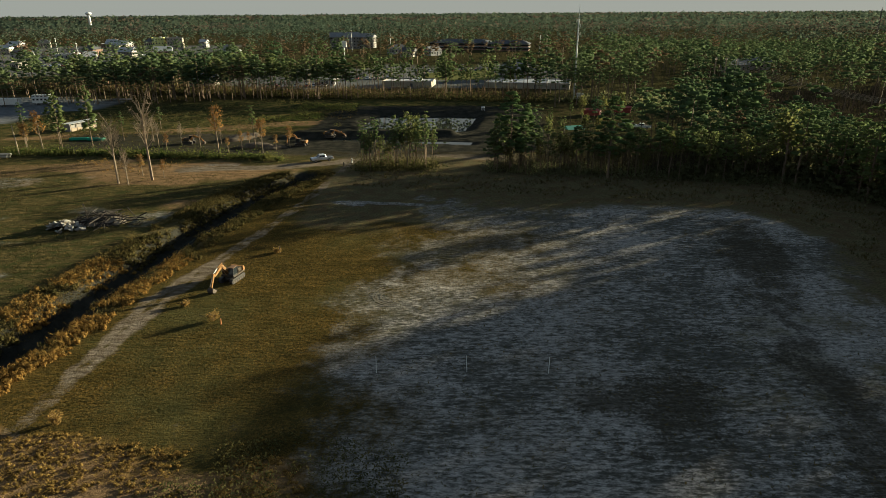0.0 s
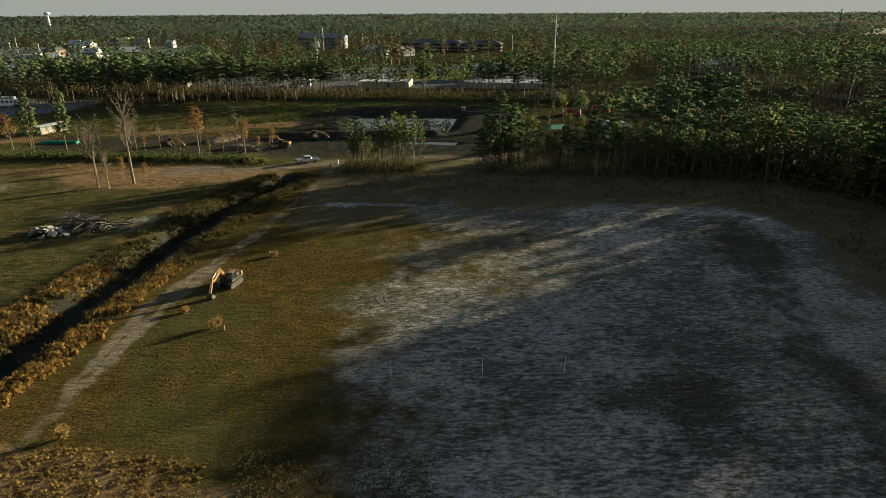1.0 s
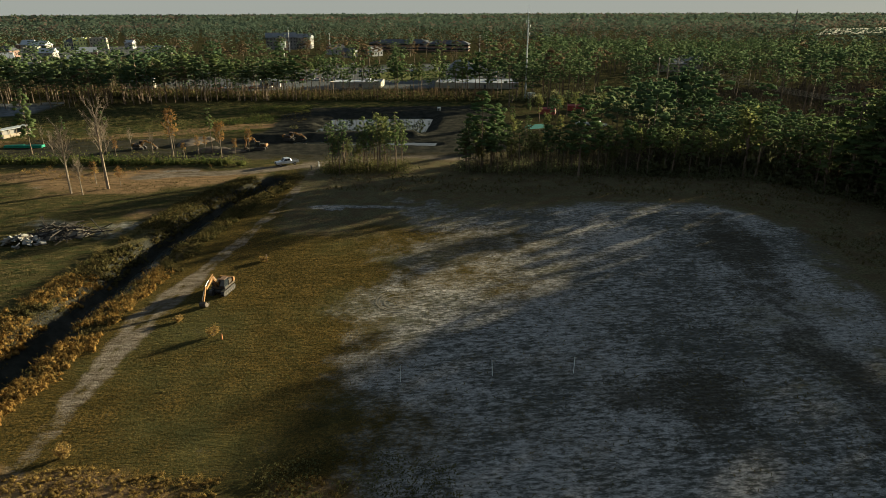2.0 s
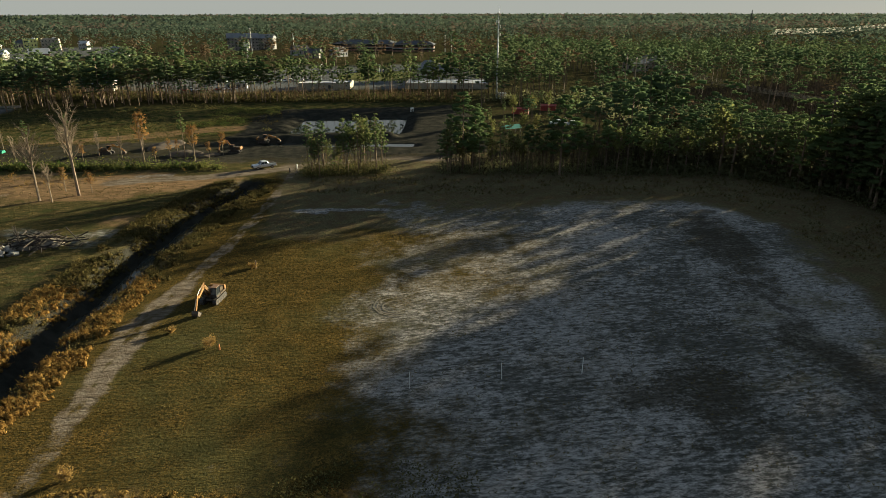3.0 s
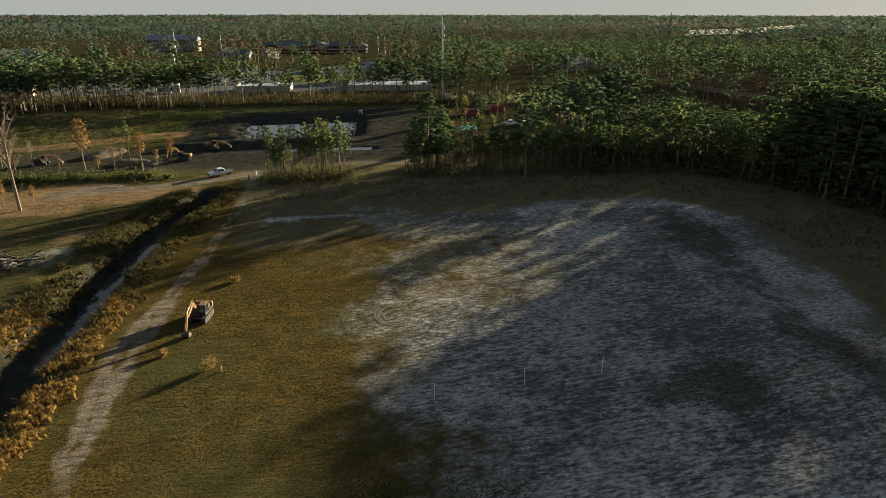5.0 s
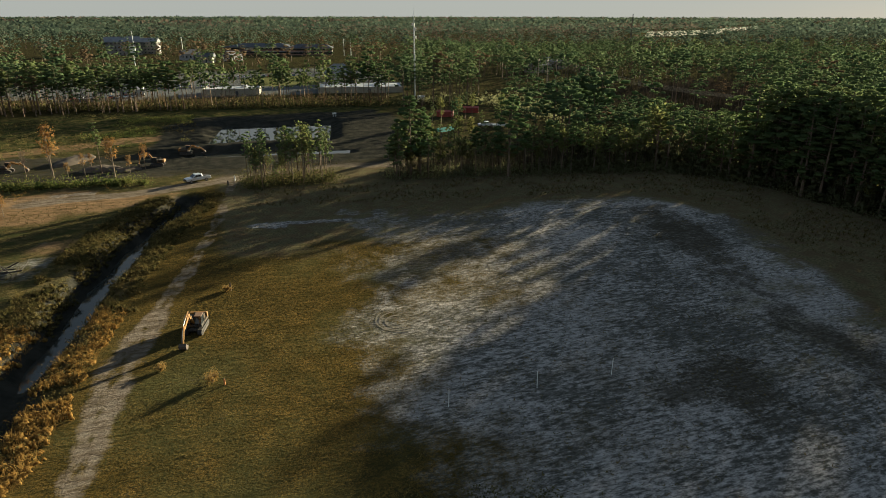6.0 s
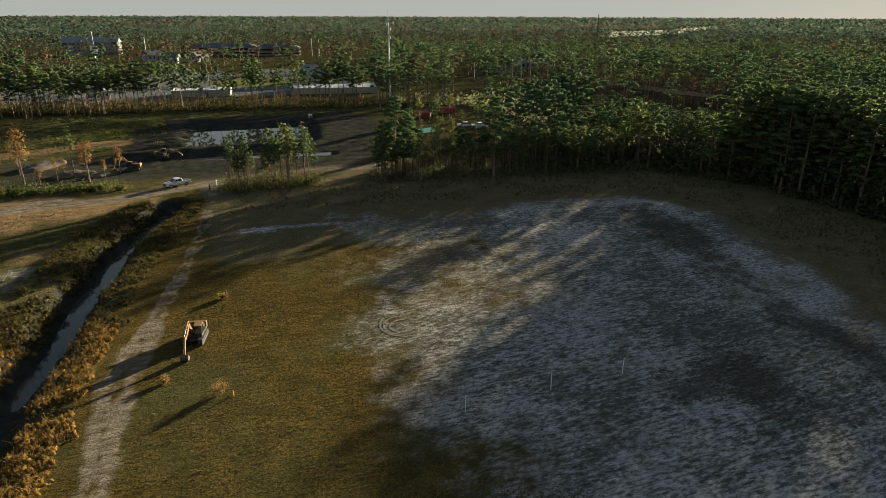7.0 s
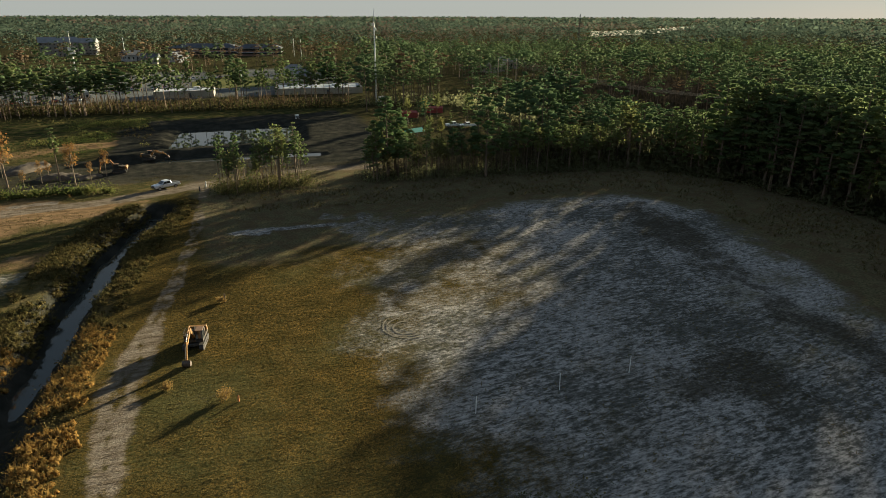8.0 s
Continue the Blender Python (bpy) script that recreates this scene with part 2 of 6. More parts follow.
track = np.maximum(track, yard * (0.3 + 0.5 * fbm(px, py, 0.12, 4, 59)))
# where the shade-darkened soil lies: round the pond, in the ditch, the yard
soil = step(area(px, py, [(-46, 176), (-20, 172), (24, 172), (80, 160), (84, 250), (34, 252), (34, 262), (-40, 262), (-46, 205)]) + edge, -4, 4)
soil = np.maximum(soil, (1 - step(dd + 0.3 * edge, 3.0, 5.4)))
soil = np.maximum(soil, 0.62 * yard)
weeds = step(area(px, py, [(60, 118.5), (40, 121), (22, 125), (4, 130), (-22, 137), (-22, 152), (95, 145), (96, 10), (30, 10), (36, 34), (44, 46), (54, 62), (62, 78), (67, 96), (69, 112)]) + edge, -4, 4)
weeds = np.maximum(weeds, 0.4 * (1 - step(dd + edge * 0.4, 6.0, 8.0)) * (dk < 0.98))
tan = np.maximum(tan, 0.8 * step(area(px, py, [(-48, 18), (-46, 50), (-30, 47), (-12, 43), (-6, 18)]) + edge, -3, 3))
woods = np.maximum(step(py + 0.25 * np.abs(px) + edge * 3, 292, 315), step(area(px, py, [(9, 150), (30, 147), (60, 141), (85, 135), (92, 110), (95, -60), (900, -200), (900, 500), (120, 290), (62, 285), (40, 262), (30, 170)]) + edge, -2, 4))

meadow = np.where((px < np.interp(py, [p[1] for p in DITCH], [p[0] for p in DITCH])) | (py > 196), 1.0, 0.0)
lush = step(py + edge * 2, 204, 216) * (px < 60)
CLEAR = [[(-60, 318), (66, 316), (84, 400), (70, 480), (-120, 470), (-140, 330)], [(-520, 400), (-200, 400), (-190, 480), (-220, 800), (-520, 800)]]
margin = step(py + 2 * edge, 102, 113) * step(px, -32, -22) * (py < 170)
margin = np.maximum(margin, step(area(px, py, SAND) + edge, -14, -6) * step(px, 20, 34))
paved = step(area(px, py, LOT) + edge * 0.5, -2, 2)
for poly in CLEAR:
    paved = np.maximum(paved, 0.55 * step(area(px, py, poly) + edge * 6 - 6, -8, 8))
woods *= 1 - paved
pale_far = step(area(px, py, [(660, 930), (900, 1240), (1153, 1345), (1742, 1760), (1451, 1469), (897, 1037)]), -20, 20)
woods *= 1 - pale_far

# ground material
g = Nodes("ground_soil_and_turf")
P = g.pos()
n_big, n_mid = g.noise(P, 0.05, 5), g.noise(P, 0.35, 5, 0.6)
n_fine, n_streak = g.noise(P, 2.6, 5, 0.65), g.noise(P, 0.65, 7, 0.74, (0.42, 1.5, 1.0), 0.12)
turf = g.mix(g.ramp(n_mid, 0.35, 0.68), (0.0709, 0.0499, 0.0125), (0.133, 0.0869, 0.0217))
n_grain = g.noise(P, 7.0, 3, 0.7)
n_row, n_line = g.noise(P, 0.42, 8, 0.74, (0.42, 1.2, 1.0), 0.1), g.noise(P, 1.6, 6, 0.74, (0.5, 1.4, 1.0), 0.06)
turf = g.mix(g.math("MULTIPLY", g.ramp(n_grain, 0.46, 0.58), 0.85), turf, (0.0279, 0.0249, 0.0104))
turf = g.mix(g.math("MULTIPLY", g.ramp(n_fine, 0.47, 0.6), 0.8), turf, (0.0276, 0.0255, 0.0103))
turf = g.mix(g.math("MULTIPLY", g.ramp(n_big, 0.45, 0.7), 0.6), turf, (0.0574, 0.0602, 0.0238))
meadow_c = g.mix(g.ramp(n_streak, 0.4, 0.66), (0.0425, 0.0418, 0.0162), (0.14, 0.103, 0.0432))
meadow_c = g.mix(g.math("MULTIPLY", g.ramp(n_mid, 0.48, 0.62), 0.75), meadow_c, (0.0425, 0.0505, 0.018))
meadow_c = g.mix(g.ramp(n_fine, 0.42, 0.7), meadow_c, (0.0382, 0.0365, 0.0144))
sand_c = g.mix(g.ramp(n_line, 0.36, 0.66), (0.423, 0.394, 0.366), (0.125, 0.119, 0.109))
n_speck = g.noise(P, 4.2, 4, 0.75, (0.55, 1.5, 1.0), 0.08)
sand_c = g.mix(g.math("MULTIPLY", g.ramp(n_speck, 0.5, 0.66), 0.7), sand_c, (0.0444, 0.0444, 0.037))
sand_c = g.mix(g.math("MULTIPLY", g.ramp(n_speck, 0.4, 0.28), 0.5), sand_c, (0.595, 0.548, 0.497))
tuft = g.math("ADD", g.math("MULTIPLY", n_row, 0.45), g.math("ADD", g.math("MULTIPLY", n_line, 0.4), g.math("MULTIPLY", n_fine, 0.15)))
sand_c = g.mix(g.math("MULTIPLY", g.ramp(g.math("ADD", tuft, g.math("MULTIPLY", g.math("SUBTRACT", n_big, 0.5), 0.5)), 0.44, 0.57), 0.72), sand_c, (0.04, 0.04, 0.0299))
track_c = g.mix(g.ramp(n_streak, 0.35, 0.7), (0.202, 0.168, 0.129), (0.0615, 0.0449, 0.0258))
# dark soil with the shade of ditch, yard and pond banks put into its colour
shaded_soil_c = g.mix(g.ramp(n_mid, 0.35, 0.7), (0.022, 0.022, 0.018), (0.046, 0.043, 0.034))
weed_c = g.mix(g.ramp(n_fine, 0.35, 0.7), (0.136, 0.117, 0.0624), (0.0583, 0.0558, 0.0291))
weed_c = g.mix(g.math("MULTIPLY", g.ramp(n_mid, 0.4, 0.62), 0.7), weed_c, (0.088, 0.062, 0.036))
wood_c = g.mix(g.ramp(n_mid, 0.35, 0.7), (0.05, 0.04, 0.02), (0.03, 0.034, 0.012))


def covered(name, soft=0.55):
    rough = g.math("ADD", g.math("MULTIPLY", n_mid, 0.45), g.math("ADD", g.math("MULTIPLY", n_fine, 0.3), g.math("MULTIPLY", n_big, 0.25)))
    return g.ramp(g.math("ADD", g.attr(name), g.math("MULTIPLY", g.math("SUBTRACT", rough, 0.5), soft * 3.2)), 0.25, 0.75)


col = g.mix(covered("meadow"), turf, meadow_c)
lush_c = g.mix(g.ramp(n_mid, 0.38, 0.66), (0.027, 0.034, 0.012), (0.088, 0.072, 0.028))
col = g.mix(covered("lush"), col, lush_c)
tan_c = g.mix(g.ramp(n_streak, 0.36, 0.66), (0.225, 0.149, 0.0779), (0.104, 0.0702, 0.0342))
col = g.mix(covered("tan", 0.8), col, tan_c)
col = g.mix(covered("margin"), col, weed_c)
col = g.mix(covered("sand"), col, sand_c)
scrub_c = g.mix(g.ramp(n_fine, 0.35, 0.7), (0.064, 0.054, 0.037), (0.034, 0.031, 0.022))
col = g.mix(g.math("MULTIPLY", covered("scrubby", 1.05), 0.8), col, scrub_c)
col = g.mix(covered("weeds"), col, weed_c)
col = g.mix(covered("track", 0.85), col, track_c)
col = g.mix(covered("soil", 0.3), col, shaded_soil_c)
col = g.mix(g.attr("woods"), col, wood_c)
# asphalt lifted towards blue-grey: the sky's sheen is put into the colour
pave_sheen_c = g.mix(g.ramp(n_mid, 0.35, 0.7), (0.165, 0.17, 0.18), (0.11, 0.114, 0.12))
col = g.mix(covered("paved", 0.15), col, pave_sheen_c)
g.bump(g.math("ADD", g.math("MULTIPLY", n_fine, 0.45), g.math("ADD", g.math("MULTIPLY", n_line, 0.5), n_streak)), 1.0, 0.3)
GROUND = g.done(col, 1.0, 0.0, 0.0)
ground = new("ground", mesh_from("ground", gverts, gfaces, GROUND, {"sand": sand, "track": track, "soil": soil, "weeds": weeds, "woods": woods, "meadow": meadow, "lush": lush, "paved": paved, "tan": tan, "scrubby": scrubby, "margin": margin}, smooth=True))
tagged(ground, "open cleared field of pale sand and brown turf", "ground", kind="structure")

# ---- water ----
w = Nodes("still_water")
w.bump(w.noise(w.pos(), 1.2, 3), 0.05, 0.02)
w.b.inputs["IOR"].default_value = 1.33
WATER = w.done((0.035, 0.037, 0.032), 0.03, 0.0, 0.5)


def ribbon(pts, half, z, name, mat):
    vs, fs = [], []
    for i, (x, y) in enumerate(pts):
        ax, ay = pts[max(i - 1, 0)]
        bx, by = pts[min(i + 1, len(pts) - 1)]
        d = Vector((bx - ax, by - ay)).normalized()
        vs += [(x - d.y * half, y + d.x * half, z), (x + d.y * half, y - d.x * half, z)]
        if i:
            fs.append((2 * i - 2, 2 * i - 1, 2 * i + 1, 2 * i))
    return mesh_from(name, vs, fs, mat)


tagged(new("water_ditch", ribbon(DITCH, 2.6, -2.62, "water_ditch", WATER)), "still dark water along the ditch bottom", "water", kind="structure")
tagged(new("water_trench", ribbon([(-33, 191.6), (-20, 189.2), (-2, 186.2), (9, 183.6)], 2.4, -0.14, "water_trench", WATER)), "shallow pale strip of standing water", "water", kind="structure")
pond_me = mesh_from("water_pond", [(-33, 207, -1.5), (11, 203, -1.5), (17, 246, -1.5), (-28, 249, -1.5)], [(0, 1, 2, 3)], WATER)
tagged(new("water_pond", pond_me), "flat pond mirroring the pale sky and trunks", "water", kind="structure")


# ---- trees ----
def quads_mesh(name, verts, n_quads, mats, attrs=None, face_mats=None, normals=None):
    """A mesh of separate quads, four vertices each, in order."""
    me = bpy.data.meshes.new(name)
    nv = n_quads * 4
    me.vertices.add(nv)
    me.vertices.foreach_set("co", np.asarray(verts, dtype=np.float32).ravel())
    me.loops.add(nv)
    me.loops.foreach_set("vertex_index", np.arange(nv, dtype=np.int32))
    me.polygons.add(n_quads)
    me.polygons.foreach_set("loop_start", np.arange(0, nv, 4, dtype=np.int32))
    for m in (mats if isinstance(mats, (list, tuple)) else [mats]):
        me.materials.append(m)
    if face_mats is not None:
        me.polygons.foreach_set("material_index", np.asarray(face_mats, dtype=np.int32))
    for key, values in (attrs or {}).items():
        a = me.attributes.new(key, "FLOAT", "POINT")
        a.data.foreach_set("value", np.asarray(values, dtype=np.float32))
    if normals is not None:  # leaves shade as one rounded crown
        a = me.attributes.new("custom_normal", "FLOAT_VECTOR", "POINT")
        a.data.foreach_set("vector", np.asarray(normals, dtype=np.float32).ravel())
    me.update(calc_edges=True)
    return me


def face_normals(q):
    return unit(np.cross(q[:, 2] - q[:, 0], q[:, 3] - q[:, 1]))


def unit(v):
    return v / np.maximum(np.linalg.norm(v, axis=-1, keepdims=True), 1e-6)


def leaf_quads(r, centers, size, slim=0.5, up=0.6, out=None):
    """A leaf or spray of needles at each centre: a ragged four-cornered blade, turned at random, facing rather upwards."""
    n = len(centers)
    nor = unit(r.normal(size=(n, 3)) * (1.0 if out is None else 0.6) + np.array([0, 0, up]) + (0 if out is None else out))
    a = unit(np.cross(nor, r.normal(size=(n, 3))))
    b = np.cross(nor, a)
    s = size * r.uniform(0.6, 1.35, (n, 1))
    k = slim * s * r.uniform(0.7, 1.3, (n, 1))
    droop = np.array([0, 0, -0.12]) * s
    return np.stack([centers - a * s * 0.5 + droop, centers - b * k * 0.5, centers + a * s * 0.5 + droop, centers + b * k * 0.5], 1)


def tube(path, radii, sides=5):
    """Quads round a path."""
    path, out = np.asarray(path, float), []
    rings = []
    for i, p in enumerate(path):
        d = unit(path[min(i + 1, len(path) - 1)] - path[max(i - 1, 0)])
        ref = np.array([1.0, 0, 0]) if abs(d[2]) > 0.7 else np.array([0, 0, 1.0])
        u = unit(np.cross(d, ref))
        v = np.cross(d, u)
        ang = np.arange(sides) * 2 * math.pi / sides
        rings.append(p + radii[i] * (np.cos(ang)[:, None] * u + np.sin(ang)[:, None] * v))
    for i in range(len(rings) - 1):
        for j in range(sides):
            k = (j + 1) % sides
            out.append([rings[i][j], rings[i][k], rings[i + 1][k], rings[i + 1][j]])
    return np.array(out)


def facing(q, n):
    """Turns each leaf's face to the normal n, and keeps n for its four corners."""
    back = (face_normals(q) * n).sum(1) < 0
    q = q.copy()
    q[back] = q[back][:, ::-1]
    return np.concatenate([q, np.repeat(n[:, None, :], 4, 1)], 1)


def ball_quads(parts):
    """A ball of 6 * parts * parts quads, of radius 1."""
    out = []
    ks = np.linspace(-1, 1, parts + 1)
    for ax in range(3):
        for sg in (-1, 1):
            for i in range(parts):
                for j in range(parts):
                    q = []
                    for a, b in ((0, 0), (1, 0), (1, 1), (0, 1)):
                        v = np.zeros(3)
                        v[ax], v[(ax + 1) % 3], v[(ax + 2) % 3] = sg, ks[i + a] * sg, ks[j + b]
                        q.append(v)
                    out.append(q)
    return unit(np.array(out))


BALLS = {1: ball_quads(1), 2: ball_quads(2)}


def tuft(r, c, wide, thick, leaves, size, out, core=2):
    """A flattened cloud of needle sprays round a dense, uneven heart, shaded as one soft tuft."""
    ball = BALLS[core]
    s = np.array([wide, wide, thick])
    lump = 1 + 0.22 * np.sin(ball @ r.normal(size=3) * 3.0 + r.uniform(0, 6)) + 0.12 * np.sin(ball @ r.normal(size=3) * 6.0)
    q = c + ball * s * (0.74 * lump)[..., None]
    n = unit(ball / s * thick + np.array([0, 0, 0.25]) + out * 0.35)
    d = unit(r.normal(size=(leaves, 3)) + np.array([0, 0, 0.3]))
    at = c + d * r.uniform(0.7, 1.08, (leaves, 1)) * s
    ln = unit(d / s * thick + np.array([0, 0, 0.25]) + out * 0.35 + r.normal(size=(leaves, 3)) * 0.12)
    return np.concatenate([np.concatenate([q, n], 1), facing(leaf_quads(r, at, size, 0.5, 0.2, ln * 0.9), ln)])


def pine_shape(r, h, spread, bare, clumps, leaves, size, sides=6, limb_sides=3, dome=0.5, core=2):
    """Trunk-and-limb quads and needle quads of a pine h metres high: a rounded, open crown of flat tufts on a bare trunk."""
    bend = r.normal(size=2) * 0.025 * h
    zs = np.linspace(0, h * 0.97, 6)
    path = np.stack([bend[0] * (zs / h) ** 2, bend[1] * (zs / h) ** 2, zs], 1)
    rad = np.linspace(0.0095 * h + 0.03, 0.025, 6)
    rad[0] *= 1.25
    wood, green = [tube(path, rad, sides)], []
    lop = r.uniform(0, 2 * math.pi)
    for i in range(clumps):
        k = min(0.99, max(0.01, (i + 0.5 + r.normal() * 1.2) / clumps))
        z = h * (bare + (0.97 - bare) * k)
        prof = (1 - k ** 2.0) ** dome * (0.5 + 0.5 * min(1, k * 2.6))
        ang = i * 2.4 + r.normal() * 0.5
        reach = spread * prof * r.uniform(0.3, 1.1) * (1 + 0.25 * math.cos(ang - lop)) + 0.15
        base = np.array([bend[0] * (z / h) ** 2, bend[1] * (z / h) ** 2, z - reach * 0.3])
        tip = base + np.array([math.cos(ang) * reach, math.sin(ang) * reach, reach * 0.3 + r.uniform(-0.2, 0.3)])
        if i % 2 == 0 or k < 0.35:
            wood.append(tube([base, (base + tip) / 2 + [0, 0, -0.06 * reach], tip], [0.06, 0.04, 0.015], limb_sides))
        wide = (0.16 + 0.28 * spread * (0.45 + 0.55 * prof)) * r.uniform(0.7, 1.3) * (24 / clumps) ** 0.25
        out = np.array([math.cos(ang), math.sin(ang), 0.5]) * min(1.0, reach / spread + 0.2)
        green.append(tuft(r, tip, wide, wide * r.uniform(0.38, 0.6), leaves, size, out, core))
    return np.concatenate(wood), np.concatenate(green)


def outward(q, h):
    """Leaves of a broad crown, shaded outwards from its middle."""
    n = unit(unit(q.mean(1) - np.array([0, 0, 0.45 * h])) * 0.9 + face_normals(q) * 0.4)
    return facing(q, n)


def broad_shape(r, h, spread, limbs, twigs, leaves, size, low=0.3):
    """Trunk, limbs and twigs of a broadleaf tree in winter, with what leaves are left."""
    zs = np.linspace(0, h * 0.8, 5)
    bend = r.normal(size=2) * 0.03 * h
    at = lambda z: np.array([bend[0] * (z / h) ** 2, bend[1] * (z / h) ** 2, z])
    wood, green = [tube([at(z) for z in zs], np.linspace(0.016 * h, 0.007 * h, 5), 6)], []
    for i in range(limbs):
        k = (i + r.uniform(0, 1)) / limbs
        z = h * (low + (0.8 - low) * k)
        ang = i * 2.4 + r.normal() * 0.4
        reach = spread * r.uniform(0.6, 1.0) * (1.1 - 0.5 * k)
        b = at(z)
        tip = b + np.array([math.cos(ang) * reach, math.sin(ang) * reach, reach * r.uniform(1.2, 2.2)])
        tip[2] = min(tip[2], h)
        mid = (b + tip) / 2 + r.normal(size=3) * 0.1 * reach
        wood.append(tube([b, mid, tip], [0.0048 * h, 0.0034 * h, 0.012], 4))
        for j in range(twigs):
            s = b + (tip - b) * r.uniform(0.35, 1)
            e = s + unit(r.normal(size=3) + (tip - b) / reach * 0.8) * reach * r.uniform(0.25, 0.5)
            wood.append(tube([s, e], [0.03, 0.011], 3))
            if leaves:
                c = s + (e - s) * r.uniform(0.2, 1.15, (leaves, 1)) + r.normal(size=(leaves, 3)) * 0.28
                green.append(leaf_quads(r, c, size, 0.75))
    return np.concatenate(wood), (outward(np.concatenate(green), h) if green else None)


BARK = plain("pine_bark", (0.19, 0.14, 0.095), (0.1, 0.075, 0.055), 0.9, 0, 2.0, 0.15, 0.4)
PALE_BARK = plain("pale_bare_bark", (0.25, 0.195, 0.14), (0.14, 0.11, 0.078), 0.9, 0, 2.0, 0.15, 0.3)
NEEDLES = foliage("pine_needles", (0.092, 0.138, 0.055), (0.2, 0.228, 0.088), through_light=0.62)
OLIVE = foliage("olive_leaves", (0.11, 0.135, 0.045), (0.2, 0.19, 0.06), through_light=0.6)
RUST = foliage("rust_leaves", (0.21, 0.11, 0.035), (0.32, 0.2, 0.065), through_light=0.45)
WOODS = foliage("woods_leaves", (0.08, 0.122, 0.06), (0.17, 0.205, 0.09), "tint", 0.6, (0.15, 0.11, 0.065))
# far leaves greyer, bluer and flatter: distance haze put into the colour
HAZEDWOODS = foliage("far_woods_leaves_hazed", (0.08, 0.112, 0.08), (0.13, 0.153, 0.1), "tint", 0.5, (0.135, 0.112, 0.085))
SHRUB = foliage("shrub_leaves", (0.055, 0.062, 0.024), (0.14, 0.12, 0.045), "tint", 0.45)
THICKET = foliage("thicket_leaves", (0.115, 0.12, 0.06), (0.18, 0.175, 0.085), "tint", 0.55)
HEDGE = foliage("hedge_leaves", (0.06, 0.09, 0.022), (0.16, 0.15, 0.045), "tint", 0.45)

tree_templates = {}


def crown_mesh(name, green, leaf):
    return quads_mesh(name, green[:, :4].reshape(-1, 3), len(green), leaf, normals=green[:, 4:])


def tree_template(key, name, wood, green, bark, leaf):
    t = [(name + "_trunk", quads_mesh(name + "_trunk", wood.reshape(-1, 3), len(wood), bark)),
         (name + "_crown", crown_mesh(name + "_crown", green, leaf) if green is not None else None)]
    tree_templates.setdefault(key, []).append(t)


tr = np.random.default_rng(11)
for i in range(4):
    tree_template("fine", "pine", *pine_shape(tr, 18.0, tr.uniform(3.2, 4.0), tr.uniform(0.26, 0.38), 52, 20, 0.42, dome=0.8), BARK, NEEDLES)
for i in range(5):
    tree_template("edge", "pine", *pine_shape(tr, 18.0, tr.uniform(2.6, 3.4), tr.uniform(0.12, 0.28), 46, 16, 0.4, dome=0.5, core=1), BARK, NEEDLES)
for i in range(6):
    tree_template("pine", "pine", *pine_shape(tr, 18.0, tr.uniform(2.7, 3.9), tr.uniform(0.42, 0.6), 30, 18, 0.46, dome=0.45), BARK, NEEDLES)
for i in range(4):
    tree_template("young", "young_pine", *pine_shape(tr, 12.0, tr.uniform(1.1, 1.6), tr.uniform(0.35, 0.55), 20, 13, 0.3, dome=0.7), BARK, NEEDLES)
for i in range(3):
    tree_template("scrub", "scrub", *broad_shape(tr, 9.0, 1.6, 12, 5, 11, 0.32), BARK, OLIVE)
for i in range(2):
    tree_template("rust", "rust", *broad_shape(tr, 10.0, 1.5, 12, 6, 7, 0.32), PALE_BARK, RUST)
for i in range(3):
    tree_template("bare", "bare", *broad_shape(tr, 14.0, 2.3, 26, 16, 0, 0.3, 0.36), PALE_BARK, OLIVE)

TREE_WORDS = {
    "fine": ("pine_tree", "tall layered loblolly pine at the field edge", "pines along the field edge"),
    "edge": ("pine_tree", "bushy loblolly pine closing the woods' edge", "pines along the field edge"),
    "pine": ("pine_tree", "tall loblolly pine with a bare lower trunk", "pines along the field edge"),
    "young": ("young_pine", "young slender green pine in the clump", "young pines"),
    "scrub": ("scrub_tree", "small olive leafed tree under the pines", "small edge trees"),
    "rust": ("autumn_tree", "thin tree with rusty autumn leaves", "autumn trees"),
    "bare": ("bare_tree", "pale leafless tree with fine upright twigs", "bare trees"),
}


def plant(key, x, y, h, i=0, wide=1.0):
    """One tree of a kind, h metres high, on the ground."""
    full = {"pine": 18.0, "fine": 18.0, "edge": 18.0, "young": 12.0, "scrub": 9.0, "rust": 10.0, "bare": 14.0}[key]
    name, label, group = TREE_WORDS[key]
    trunk, crown = tree_templates[key][i % len(tree_templates[key])]
    ob = root(name, x, y, float(height(x, y)) - 0.05, (i * 137) % 360, label, "tree", group)
    k = h / full
    ob.matrix_basis = ob.matrix_basis @ Matrix.Diagonal((k * wide, k * wide, k, 1))
    child("trunk", trunk[1], ob)
    if crown[1]:
        child("crown", crown[1], ob)
    return ob


def scatter(r, poly, spacing, jitter=0.45):
    """Jittered places inside a polygon."""
    xs, ys = [p[0] for p in poly], [p[1] for p in poly]
    X, Y = np.meshgrid(np.arange(min(xs), max(xs), spacing), np.arange(min(ys), max(ys), spacing))
    X, Y = X.ravel() + r.uniform(-jitter, jitter, X.size) * spacing, Y.ravel() + r.uniform(-jitter, jitter, Y.size) * spacing
    ok = area(X, Y, poly) > 0
    return X[ok], Y[ok]


pr = np.random.default_rng(23)
